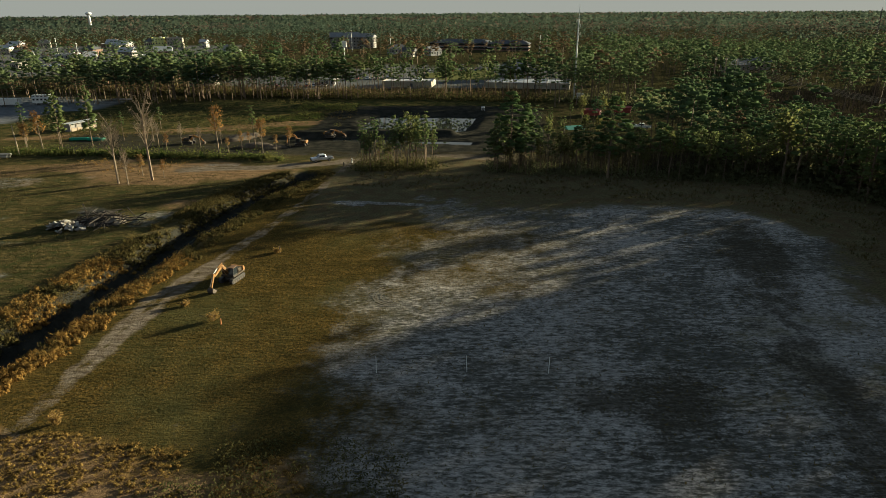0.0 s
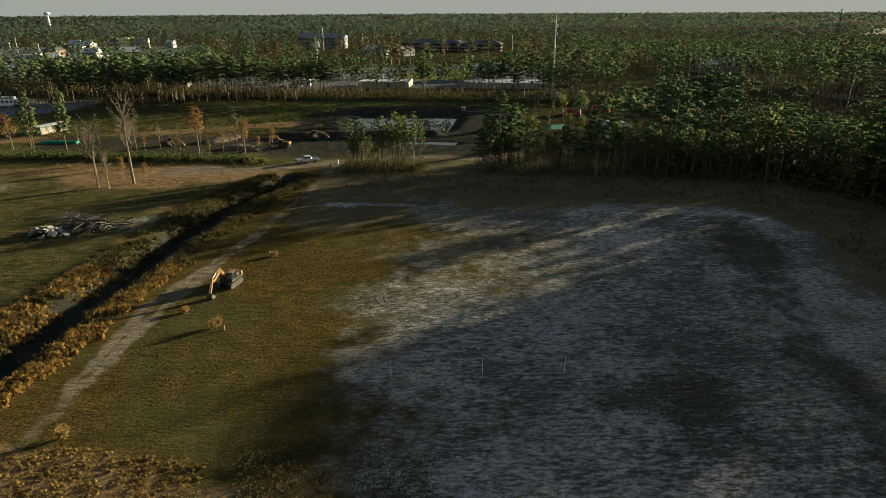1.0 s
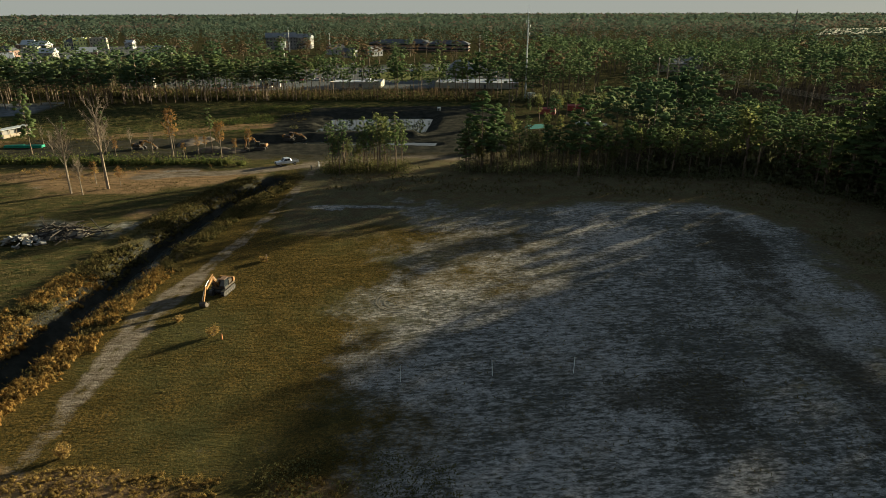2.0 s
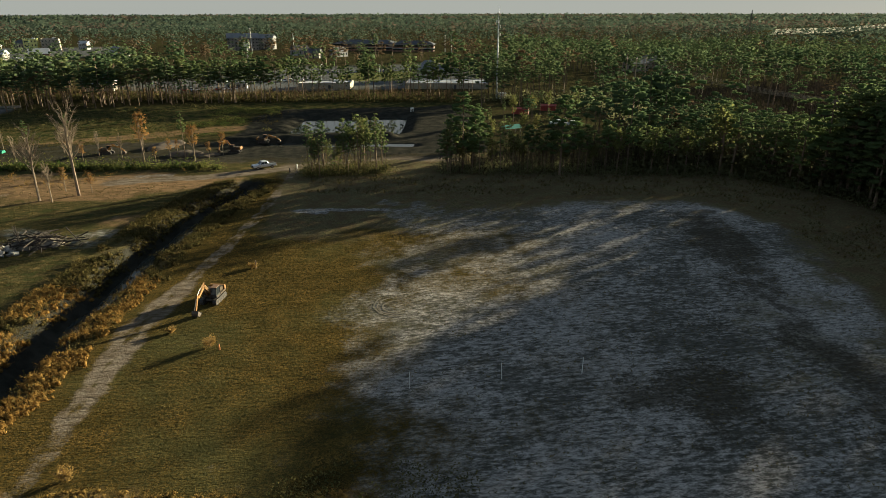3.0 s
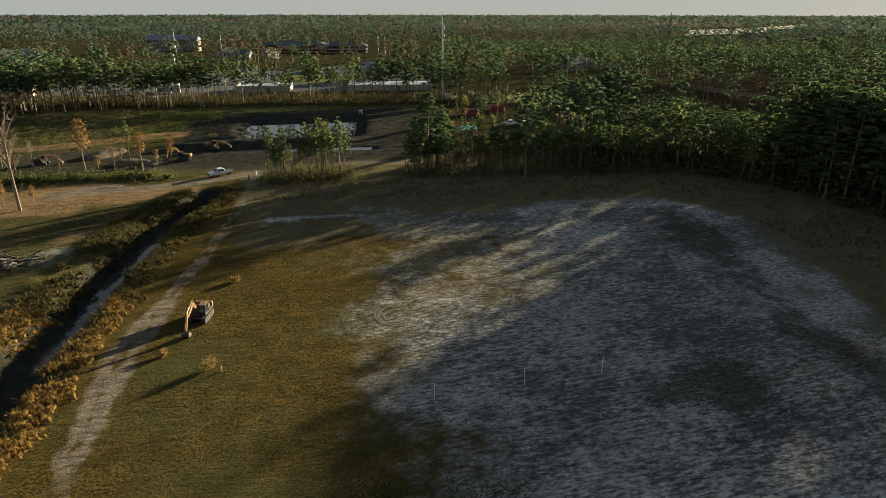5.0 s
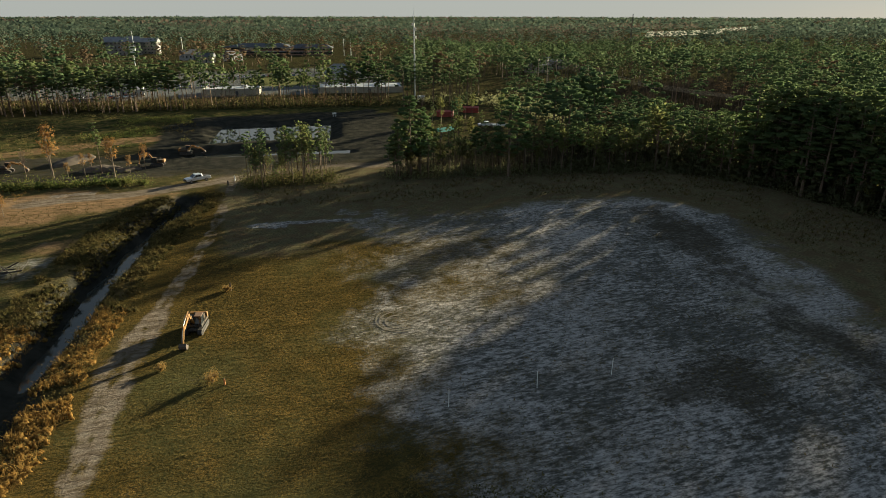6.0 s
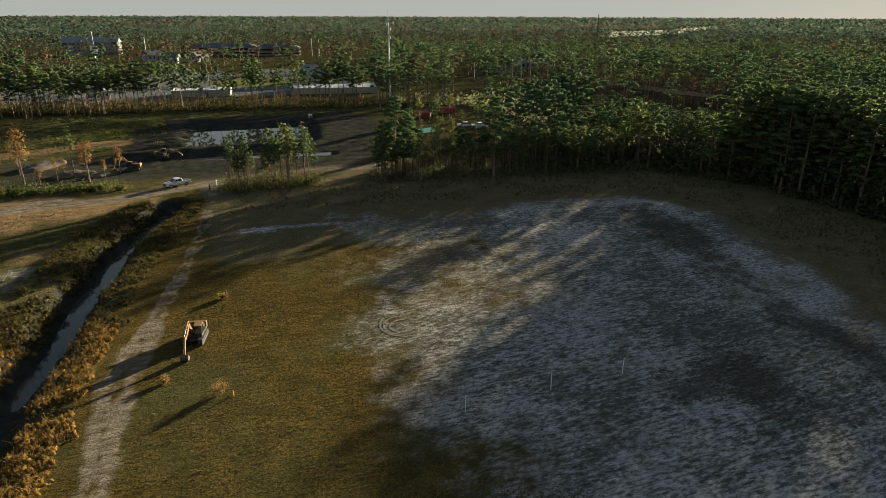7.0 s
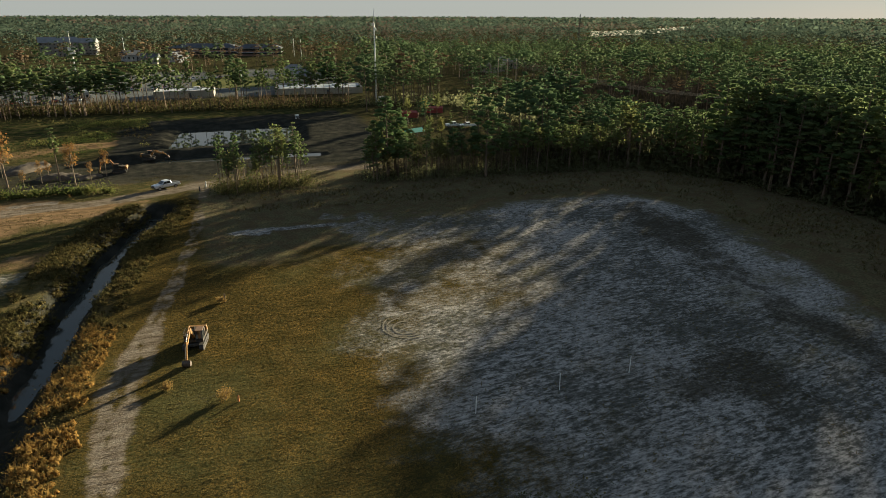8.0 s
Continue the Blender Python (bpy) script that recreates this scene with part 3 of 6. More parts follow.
# the clump beside the track
for i, (x, y) in enumerate(zip(*scatter(pr, [(-21, 151), (-2, 150), (-1, 159), (-20, 160)], 2.1))):
    hh = pr.uniform(8, 12) if x < -14 else pr.uniform(10, 14)
    if -15.5 < x < -12:
        hh *= 0.6
    plant(("young", "young", "pine", "young", "scrub")[i % 5], x, y, hh * (1.08 if i % 2 == 0 else 0.85), i, 0.62 if i % 5 == 2 else 0.85)
# single large trees of the edge
for i, (x, y, h) in enumerate([(14, 152, 14), (17, 150.5, 19.5), (20, 154, 16), (39, 142.5, 19.2), (13, 149, 11)]):
    plant("fine", x, y, h, i, 1.3)
for i, (x, y, h) in enumerate([(-109, 178, 17.5), (-103, 183, 18), (-115, 187, 15)]):
    plant("fine", x, y, h, i + 1, 0.85)
# the edge of the woods round the field
EDGE = [(12, 148), (30, 145.5), (56, 139.5), (80, 133), (90, 113), (92, 90), (94, 60), (97, 20), (100, -40)]
for j in range(4):
    for i in range(len(EDGE) - 1):
        if j == 3 and i < 3:
            continue
        (ax, ay), (bx, by) = EDGE[i], EDGE[i + 1]
        length = math.hypot(bx - ax, by - ay)
        nx, ny = (by - ay) / length, -(bx - ax) / length
        count = int(length / ((3.2 if i > 1 else 2.3) + 0.6 * j))
        for k in range(count):
            f = (k + pr.uniform(0.1, 0.9)) / count
            off = 1 + 4.5 * j + pr.uniform(-1, 1.5)
            x, y = ax + (bx - ax) * f - nx * off, ay + (by - ay) * f - ny * off
            south = y < 128
            key = "scrub" if ((j == 0 or x < 56) and pr.uniform() < 0.4) else ("pine" if south or (j == 2 and x > 56) or (x > 56 and pr.uniform() < 0.35) or (x < 56 and pr.uniform() < 0.5) else "young")
            # heights between y 98 and 123 raised to throw longer shade on the field
            h = {"scrub": pr.uniform(6, 10) if not 100 < y < 122 else 19, "young": pr.uniform(9, 13), "pine": (pr.uniform(14, 18) if x > 56 else pr.uniform(9, 13.5)) if not south else (pr.uniform(20.5, 23.5) if y > 98 else pr.uniform(19, 25))}[key]
            if x > 52 and y > 123:
                h = pr.uniform(16, 18) if 76 < x < 81 and y > 127 else (pr.uniform(10.5, 12) if x < 76 else pr.uniform(14, 15.5))
            elif y > 125 and x > 80:
                h = pr.uniform(13, 18)
            plant("edge" if key == "pine" and x > 76 and j < 3 else key, x, y, h, int(pr.integers(0, 1000)), 1.3 if x > 76 else 1.0)
# added taller stand in the bend of the woods, to shade the near field
for i, (x, y) in enumerate(zip(*scatter(pr, [(91, 103), (102, 98), (104, 118), (92, 122)], 3.3))):
    plant("edge", x, y, pr.uniform(21.5, 23.5), i, 1.5)
# the row of tall pines beyond the pond and the far meadow
for i in range(96):
    x = -172 + 216 * (i + pr.uniform(0.1, 0.9)) / 96
    y = 297 - 0.1 * (x + 60) * (x > -60) + 0.03 * abs(x + 60) * (x < -60) - 6 + pr.uniform(-5, 11)
    over_pond = -36 < x < 22
    if over_pond and i % 5 > 3:
        continue
    plant("pine", x, y, pr.uniform(14.5, 20.5), int(pr.integers(0, 1000)), pr.uniform(0.6, 0.8) if over_pond else pr.uniform(0.95, 1.3))
# bare and autumn trees of the left meadow
for i, (x, y, h) in enumerate([(-68, 143, 20.5), (-74.5, 140, 16.5), (-71.5, 138.5, 9)]):
    plant("bare", x, y, h, i)
for i, (x, y, h) in enumerate([(-63.5, 176, 14), (-50, 173, 10.5), (-72, 147, 6), (-44, 180, 7), (-57, 177, 6), (-119, 178, 9), (-122, 182, 8), (-116, 180, 12), (-66, 145, 5), (-60, 174, 4.5), (-47, 176, 5), (-79, 178, 5), (-56, 181, 5)]):
    plant("rust", x, y, h, i)
for i, (x, y, h) in enumerate([(-53.5, 178, 13), (-98, 192, 9), (-128, 192, 12), (-95, 212, 8)]):
    plant("young", x, y, h, i)
for i, (x, y, h) in enumerate([(-92, 176, 7), (-83, 182, 8), (-77, 184, 7), (-88, 190, 8), (-100, 188, 6), (-96, 180, 5), (-70, 180, 7), (-66, 186, 5), (-106, 196, 6)]):
    plant("bare", x, y, h, i + 1)

# ---- woods beyond ----
PALE_FIELD = [(660, 930), (900, 1240), (1153, 1345), (1742, 1760), (1451, 1469), (897, 1037)]
far_field = mesh_from("far_field", [(x, y, float(height(x, y)) + 1.2) for x, y in PALE_FIELD], [tuple(range(len(PALE_FIELD)))[::-1]], plain("pale_stubble", (0.3, 0.29, 0.2), (0.2, 0.19, 0.13), 0.95, 0, 0.02, 0.02))
tagged(new("field_far", far_field), "pale open field far off among the woods", "field", kind="structure")
OPEN = [
    [(-60, 318), (66, 316), (84, 400), (70, 480), (-120, 470), (-140, 330)],
    [(-520, 330), (-200, 330), (-150, 420), (-220, 800), (-520, 800)],
    [(-210, 500), (120, 470), (150, 620), (-210, 640)],
    [(101, 114), (128, 104), (150, 185), (190, 212), (236, 262), (240, 300), (190, 300), (134, 300), (112, 285)],
    [(8, 157), (50, 152), (66, 172), (84, 200), (84, 254), (60, 268), (42, 262), (28, 205)],
    PALE_FIELD,
]


def woods_places(r, r0, r1, spacing):
    """Places in a ring of the country ahead, left open where the town, lots and the power line lie."""
    X, Y = np.meshgrid(np.arange(-r1, r1, spacing), np.arange(-200, r1, spacing))
    X, Y = X.ravel() + r.uniform(-0.5, 0.5, X.size) * spacing, Y.ravel() + r.uniform(-0.5, 0.5, Y.size) * spacing
    d, az = np.hypot(X, Y), np.degrees(np.arctan2(X, Y))
    ok = (d >= r0) & (d < r1) & (az > -44) & (az < 74)
    X, Y = X[ok], Y[ok]
    inside = (Y + 0.18 * np.abs(X) > 297) | (area(X, Y, [(16, 160), (60, 150), (88, 141), (100, 112), (106, -60), (600, -300), (900, 400), (100, 300), (60, 290), (42, 258), (28, 205)]) > 0)
    for k, poly in enumerate(OPEN):
        keep = r.uniform(size=X.size) < np.where(X > 150, (0.18, 0.3, 0.2, 0.25, 0.22, 0.0)[k], (0.18, 0.3, 0.2, 0.0, 0.22, 0.0)[k])
        inside &= (area(X, Y, poly) < 0) | keep
    X, Y = X[inside], Y[inside]
    lanes = np.abs(fbm(X, Y, 0.004, 3, 77)) > 0.025
    return X[lanes], Y[lanes]


def woods(name, r, X, Y, shapes, h_lo, h_hi, full, label, leaf=None):
    """One sheet of woods from tree shapes: (wood quads, leaf quads)."""
    vs, fm, tint, nn = [], [], [], []
    tone = 0.4 + 0.7 * fbm(X, Y, 0.010, 3, 51) + r.normal(size=X.size) * 0.2
    brown = ((fbm(X, Y, 0.004, 3, 61) > 0.22) & (r.uniform(size=X.size) < 0.6)) | (r.uniform(size=X.size) < 0.03)
    tone = np.where(brown, 0.95, np.clip(tone, 0, 0.84))
    Z = height(X, Y)
    pick = r.integers(0, len(shapes), X.size)
    turn = r.uniform(0, 2 * math.pi, X.size)
    k = r.uniform(h_lo, h_hi, X.size) / full * (1 + 0.34 * fbm(X, Y, 0.018, 2, 71))
    k = np.where(area(X, Y, [(56, 142), (84, 128), (101, 119), (106, 170), (70, 170)]) > 0, np.minimum(k, 13.5 / full), k)
    k = np.where(area(X, Y, [(86, 150), (101, 130), (112, 290), (94, 290)]) > 0, np.minimum(k, 13.5 / full), k)
    k = np.where(area(X, Y, [(46, 153), (60, 148.5), (76, 172), (66, 196)]) > 0, np.maximum(k, 18.5 / full), k)
    wide = k * r.uniform(0.9, 1.3, X.size)
    for s, (wood, green) in enumerate(shapes):
        sel = pick == s
        n = int(sel.sum())
        q = np.concatenate([wood, green[:, :4]])
        nq = np.concatenate([np.repeat(face_normals(wood), 4, 0) if len(wood) else np.zeros((0, 3)), green[:, 4:].reshape(-1, 3)])
        ct, st = np.cos(turn[sel])[:, None], np.sin(turn[sel])[:, None]
        nn.append(np.stack([nq[None, :, 0] * ct - nq[None, :, 1] * st, nq[None, :, 0] * st + nq[None, :, 1] * ct, np.broadcast_to(nq[None, :, 2], (n, len(nq)))], -1).reshape(-1, 3))
        c, sn = np.cos(turn[sel])[:, None, None], np.sin(turn[sel])[:, None, None]
        x, y, z = q[None, :, :, 0], q[None, :, :, 1], q[None, :, :, 2]
        kw, kk = wide[sel][:, None, None], k[sel][:, None, None]
        v = np.stack([(x * c - y * sn) * kw + X[sel][:, None, None], (x * sn + y * c) * kw + Y[sel][:, None, None], z * kk + Z[sel][:, None, None]], -1)
        vs.append(v.reshape(-1, 3))
        fm.append(np.tile(np.concatenate([np.ones(len(wood)), np.zeros(len(green))]), n))
        tint.append(np.repeat(tone[sel], len(q) * 4))
    vs = np.concatenate(vs)
    ob = new(name, quads_mesh(name, vs, len(vs) // 4, [leaf or WOODS, BARK], {"tint": np.concatenate(tint)}, np.concatenate(fm), np.concatenate(nn)))
    return tagged(ob, label, "woods", kind="stuff")


fr = np.random.default_rng(31)
near_shapes = [pine_shape(fr, 18.0, fr.uniform(3.0, 4.6), fr.uniform(0.42, 0.62), 20, 9, 0.52, 3, 3, core=1) for _ in range(8)]
near_shapes = [(wd[:14], gr) for wd, gr in near_shapes]
X, Y = woods_places(fr, 100, 330, 5.9)
ok = (X > 40) & (Y < 300) & ((np.hypot(X, Y) < 205) | (fr.uniform(size=X.size) < 0.8)) | (X <= 40) & (fr.uniform(size=X.size) < np.where(np.abs(X + 4) < 48, 0.34, 0.85))
X, Y = X[ok], Y[ok]
woods("near_woods", fr, X, Y, near_shapes, 9.5, 20.5, 18.0, "dense mixed pine woods beyond the field edge")
mid_shapes = [pine_shape(fr, 18.0, fr.uniform(3.4, 4.8), fr.uniform(0.45, 0.6), 12, 5, 1.0, 3, 3, core=1) for _ in range(5)]
mid_shapes = [(wd[:10], gr) for wd, gr in mid_shapes]
X, Y = woods_places(fr, 330, 600, 10.0)
woods("middle_woods", fr, X, Y, mid_shapes, 10, 20, 18.0, "pine woods round the lots and houses")
far_shapes = [pine_shape(fr, 18.0, 4.6, 0.45, 6, 2, 1.9, 3, 3, core=1) for _ in range(4)]
far_shapes = [(wd[:3], gr) for wd, gr in far_shapes]
X, Y = woods_places(fr, 600, 1200, 17.0)
woods("far_woods", fr, X, Y, far_shapes, 11, 19, 18.0, "far pine woods with brown leafless stands", HAZEDWOODS)


def lump(r, spread, size):
    c = np.stack([r.normal(size=10) * spread, r.normal(size=10) * spread, 9 + r.normal(size=10) * 3.0], 1)
    q = leaf_quads(r, c, size, 0.8, 1.6)
    return np.zeros((0, 4, 3)), facing(q, unit(np.array([0, 0, 1.0]) + 0.2 * r.normal(size=(len(q), 3))))


X, Y = woods_places(fr, 1200, 2300, 27.0)
woods("distant_woods", fr, X, Y, [lump(fr, 6.5, 6.0) for _ in range(5)], 12, 18, 18.0, "distant wooded plain", HAZEDWOODS)
X, Y = woods_places(fr, 2300, 4650, 54.0)
woods("farthest_woods", fr, X, Y, [lump(fr, 9.5, 10.0) for _ in range(5)], 12, 18, 18.0, "wooded plain reaching to the horizon", HAZEDWOODS)

# ---- shrubs and tall grass ----
def bushes(name, r, X, Y, h, leaves, size, mat, label, wide=1.0):
    """Low growth: a heap of leaves at each place."""
    n = X.size
    hh = h * r.uniform(0.5, 1.3, n)
    c = r.normal(size=(n, leaves, 3)) * np.array([0.42, 0.42, 0.30]) * hh[:, None, None]
    c[..., 0] *= wide
    c[..., 1] *= wide
    c[..., 2] = np.abs(c[..., 2] * 1.4) + 0.1
    c += np.stack([X, Y, height(X, Y)], 1)[:, None, :]
    q = leaf_quads(r, c.reshape(-1, 3), size, 0.7, 0.3)
    tint = np.repeat(np.clip(r.uniform(0, 1, n), 0, 1), leaves * 4)
    return tagged(new(name, quads_mesh(name, q.reshape(-1, 3), len(q), mat, {"tint": tint})), label, "undergrowth", kind="stuff")


def blades(name, r, X, Y, h, count, mat, label, lean=0.35, width=0.05):
    """Tussocks: upright blades that spread from each place."""
    n = X.size
    hh = h * r.uniform(0.55, 1.3, n)
    base = np.stack([X, Y, height(X, Y) - 0.03], 1)[:, None, :] + r.normal(size=(n, count, 3)) * np.array([0.16, 0.16, 0]) * hh[:, None, None]
    d = r.normal(size=(n, count, 3)) * lean
    d[..., 2] = 1
    L = hh[:, None, None] * r.uniform(0.6, 1.1, (n, count, 1))
    side = unit(np.stack([-d[..., 1], d[..., 0], 0 * d[..., 0]], -1) + r.normal(size=(n, count, 3)) * 0.2) * width * hh[:, None, None]
    mid = base + d * L * 0.55
    tip = base + d * L + np.stack([d[..., 0], d[..., 1], -0.25 * np.abs(d[..., 0])], -1) * L * 0.35
    q = np.stack([base - side * 0.5, mid - side, tip, mid + side], 2).reshape(-1, 4, 3)
    tint = np.repeat(r.uniform(0, 1, n), count * 4)
    return tagged(new(name, quads_mesh(name, q.reshape(-1, 3), len(q), mat, {"tint": tint})), label, "grass", kind="stuff")


def understorey(name, r, X, Y, h, mat, label, w=1.0, low=False):
    """Dense saplings, shrubs or weeds: a few soft tufts at each place, h high and w times 1.5 m wide."""
    shapes = []
    for _ in range(6):
        if low:
            shapes.append(np.concatenate([tuft(r, np.array([r.normal() * 0.8, r.normal() * 0.8, r.uniform(0.15, 0.5)]), r.uniform(0.5, 0.95), r.uniform(0.3, 0.5), 24, 0.42, np.zeros(3), 1) for _ in range(3)]))
            continue
        shapes.append(np.concatenate([tuft(r, np.array([r.normal() * 0.8, r.normal() * 0.8, z]), r.uniform(0.8, 1.2) * (1.3 - 0.7 * z), 0.12, 7, 0.5, np.zeros(3), 1) for z in (0.1, 0.3, 0.48, 0.66, 0.84, 1.0)]))
    vs, ns, ti = [], [], []
    Z = height(X, Y)
    for x, y, z in zip(X, Y, Z):
        q = shapes[int(r.integers(0, 6))].copy()
        tall = h * r.uniform(0.5, 1.2)
        a = r.uniform(0, 2 * math.pi)
        rot = np.array([[math.cos(a), -math.sin(a), 0], [math.sin(a), math.cos(a), 0], [0, 0, 1]])
        q = q @ rot.T
        p = q[:, :4].copy()
        p *= [w, w, tall * 0.8]
        vs.append((p + [x, y, z]).reshape(-1, 3))
        ns.append(q[:, 4:].reshape(-1, 3))
        ti.append(np.full(len(q) * 4, r.uniform(0, 0.8)))
    vs = np.concatenate(vs)
    return tagged(new(name, quads_mesh(name, vs, len(vs) // 4, mat, {"tint": np.concatenate(ti)}, None, np.concatenate(ns))), label, "undergrowth", kind="stuff")


DRY = foliage("dry_brown_weeds", (0.10, 0.065, 0.022), (0.42, 0.285, 0.08), "tint", 0.4)
GOLD = foliage("golden_grass", (0.21, 0.122, 0.03), (0.38, 0.24, 0.066), "tint", 0.4)
OLIVEWEED = foliage("olive_weeds", (0.05, 0.048, 0.018), (0.13, 0.1, 0.036), "tint", 0.35)
STRAW = foliage("short_turf", (0.06, 0.06, 0.02), (0.14, 0.105, 0.038), "tint", 0.3)
sr = np.random.default_rng(41)
# undergrowth at the foot of the woods
X, Y = scatter(sr, [(10, 147), (30, 144), (56, 138), (80, 131), (89, 112), (91, 88), (94, 40), (100, 40), (99, 88), (97, 116), (86, 141), (58, 147), (30, 153), (12, 157)], 1.5)
bushes("edge_undergrowth", sr, X, Y, 2.8, 36, 0.42, THICKET, "dark tangled undergrowth at the woods' foot")
X, Y = scatter(sr, [(-22, 149), (-1, 148.5), (-1, 156), (-21, 160)], 1.1)
bushes("clump_undergrowth", sr, X, Y, 3.0, 40, 0.36, SHRUB, "dark shrubs under the clump of young pines")
X, Y = scatter(sr, [(-125, 171), (-98, 169.5), (-73, 166), (-50, 163.5), (-41, 161), (-43, 165), (-75, 171), (-125, 176)], 1.1)
pick = sr.uniform(size=X.size) < 0.4
understorey("hedge_bushes", sr, X[pick], Y[pick], 2.3, HEDGE, "rounded green bushes of the rough hedge", 0.75, True)
bushes("hedge", sr, X, Y, 2.6, 30, 0.36, HEDGE, "rough green hedge between meadow and work yard")
X, Y = scatter(sr, [(-230, 318), (-100, 303), (-60, 290), (30, 272), (44, 268), (44, 276), (-60, 298), (-100, 312), (-230, 330)], 2.6)
bushes("far_undergrowth", sr, X, Y, 4.2, 30, 0.8, SHRUB, "dark brush at the foot of the far pines")
# golden grass on the ditch banks and in the near corner
X, Y = scatter(sr, [(-75, 25), (-20, 25), (-20, 152), (-75, 152)], 0.62)
d, k = ditch_dist(X, Y)
patchy = fbm(X, Y, 0.16, 3, 91)
right = X > np.interp(Y, [p[1] for p in DITCH], [p[0] for p in DITCH])
ok = (np.abs(d - np.where(right, 5.6, 5.2)) < np.where(right, 2.2, 3.2)) & (patchy > -0.28) & (Y < 149)
gold = ok & (Y < 93 + 6 * patchy) & (right | (patchy > -0.08))
olive = ok & ~gold
blades("bank_weeds", sr, X[olive], Y[olive], 0.75, 12, STRAW, "olive brown weeds along the ditch banks", 0.4, 0.035)
pick = sr.uniform(size=X.size) < 0.42
understorey("bank_clumps", sr, X[gold & pick], Y[gold & pick], 1.05, GOLD, "soft golden brown weed clumps along the ditch", 0.4, True)
understorey("bank_brush_clumps", sr, X[olive & pick], Y[olive & pick], 0.95, OLIVEWEED, "olive brown weed clumps on the ditch banks", 0.45, True)
blades("bank_grass", sr, X[gold], Y[gold], 0.8, 12, GOLD, "tall golden dry grass along the ditch banks", 0.42, 0.024)
X, Y = scatter(sr, [(-52, 30), (-44, 47), (-37, 49.5), (-28, 47), (-14, 45), (-4, 30)], 0.55)
ok = fbm(X, Y, 0.2, 3, 95) > -0.15
pick = ok & (sr.uniform(size=X.size) < 0.4)
understorey("corner_clumps", sr, X[pick], Y[pick], 0.42, DRY, "soft golden brown weed clumps in the near corner", 0.3, True)
blades("corner_grass", sr, X[ok], Y[ok], 0.42, 14, DRY, "dry golden brown weeds in the near corner", 0.6, 0.02)
X, Y = scatter(sr, [(-24, 36), (-2, 34), (-3, 45), (-10, 48.5), (-18, 47), (-26, 45)], 0.7)
ok = fbm(X, Y, 0.17, 3, 93) > -0.12
bushes("corner_weeds", sr, X[ok], Y[ok], 0.75, 16, 0.2, SHRUB, "dark low weeds in the near corner", 1.3)
X, Y = scatter(sr, [(60, 120), (-20, 136), (-20, 148), (10, 146), (56, 138), (86, 128), (90, 20), (60, 20), (66, 98), (68, 112)], 0.9, 0.9)
ok = fbm(X, Y, 0.25, 3, 111) > -0.1
X, Y = X[ok], Y[ok]
blades("margin_grass", sr, X, Y, 0.6, 8, OLIVEWEED, "brown weeds on the field margin")

X, Y = scatter(sr, [(-70, 40), (-24, 40), (-24, 150), (-70, 150)], 0.95)
d, k = ditch_dist(X, Y)
ok = (np.abs(d - 4.9) < 2.7) & (fbm(X, Y, 0.2, 3, 97) > -0.2) & (Y < 148)
bushes("bank_shrubs", sr, X[ok], Y[ok], 0.85, 20, 0.2, OLIVEWEED, "low olive brush on the ditch banks")
# short tufts all over the field
X, Y = scatter(sr, [(-46, 38), (45, 38), (72, 112), (60, 126), (-20, 142), (-28, 142)], 0.85)
ok = (line_dist(X, Y, TRACK)[0] > 2.2) & (ditch_dist(X, Y)[0] > 7) & (fbm(X, Y, 0.12, 3, 99) > -0.2)
blades("field_tufts", sr, X[ok], Y[ok], 0.17, 4, STRAW, "short dry tufts over the cleared field", 0.9, 0.2)
X, Y = scatter(sr, [(-125, 100), (-62, 60), (-56, 100), (-46, 135), (-42, 152), (-75, 160), (-125, 165)], 1.25)
ok = (line_dist(X, Y, ROAD)[0] > 4) & (fbm(X, Y, 0.07, 3, 101) + 0.25 * sr.normal(size=X.size) > 0.05)
blades("meadow_tufts", sr, X[ok], Y[ok], 0.36, 12, OLIVEWEED, "rough meadow tussocks", 0.8, 0.06)
X, Y = scatter(sr, [(-130, 150), (-60, 150), (-46, 158), (-46, 163), (-75, 166), (-128, 169)], 2.2)
ok = fbm(X, Y, 0.1, 3, 103) > 0.12
blades("road_tussocks", sr, X[ok], Y[ok], 0.8, 14, GOLD, "straw tussocks beside the dirt road", 0.5, 0.025)
X, Y = scatter(sr, [(-150, 200), (-60, 200), (-48, 215), (-36, 262), (-60, 285), (-140, 280)], 3.0)
ok = fbm(X, Y, 0.05, 3, 105) > 0.0
bushes("far_meadow_brush", sr, X[ok], Y[ok], 0.9, 18, 0.34, SHRUB, "low brush on the far meadow", 1.6)
X, Y = scatter(sr, [(-130, 186), (-92, 200), (-50, 205), (-34, 225), (-30, 262), (-70, 275), (-130, 262)], 1.7)
ok = fbm(X * 0.5, Y, 0.06, 4, 109) > 0.1
blades("far_meadow_grass", sr, X[ok], Y[ok], 0.6, 9, STRAW, "tawny dry grass in strips on the far meadow", 0.6, 0.08)
X, Y = scatter(sr, [(-64, 208), (-34, 214), (-34, 266), (-70, 270)], 1.6)
ok = fbm(X, Y, 0.06, 3, 107) + 0.25 - np.hypot((X + 47) / 40, (Y - 240) / 50) * 0.5 > 0
X, Y = X[ok], Y[ok]
bushes("bank_brush", sr, X, Y, 1.2, 22, 0.34, HEDGE, "olive brush on the bank beside the pond", 1.4)

# middle storey inside the woods' edge
INNER = [(56, 144), (82, 138), (93, 116), (96, 60), (99, -20), (116, -20), (112, 60), (106, 110), (100, 130), (92, 150), (76, 158)]
X, Y = scatter(sr, INNER, 2.3)
bushes("middle_storey", sr, X, Y, 4.2, 64, 0.55, THICKET, "dense mid-height growth between the trunks", 0.75)
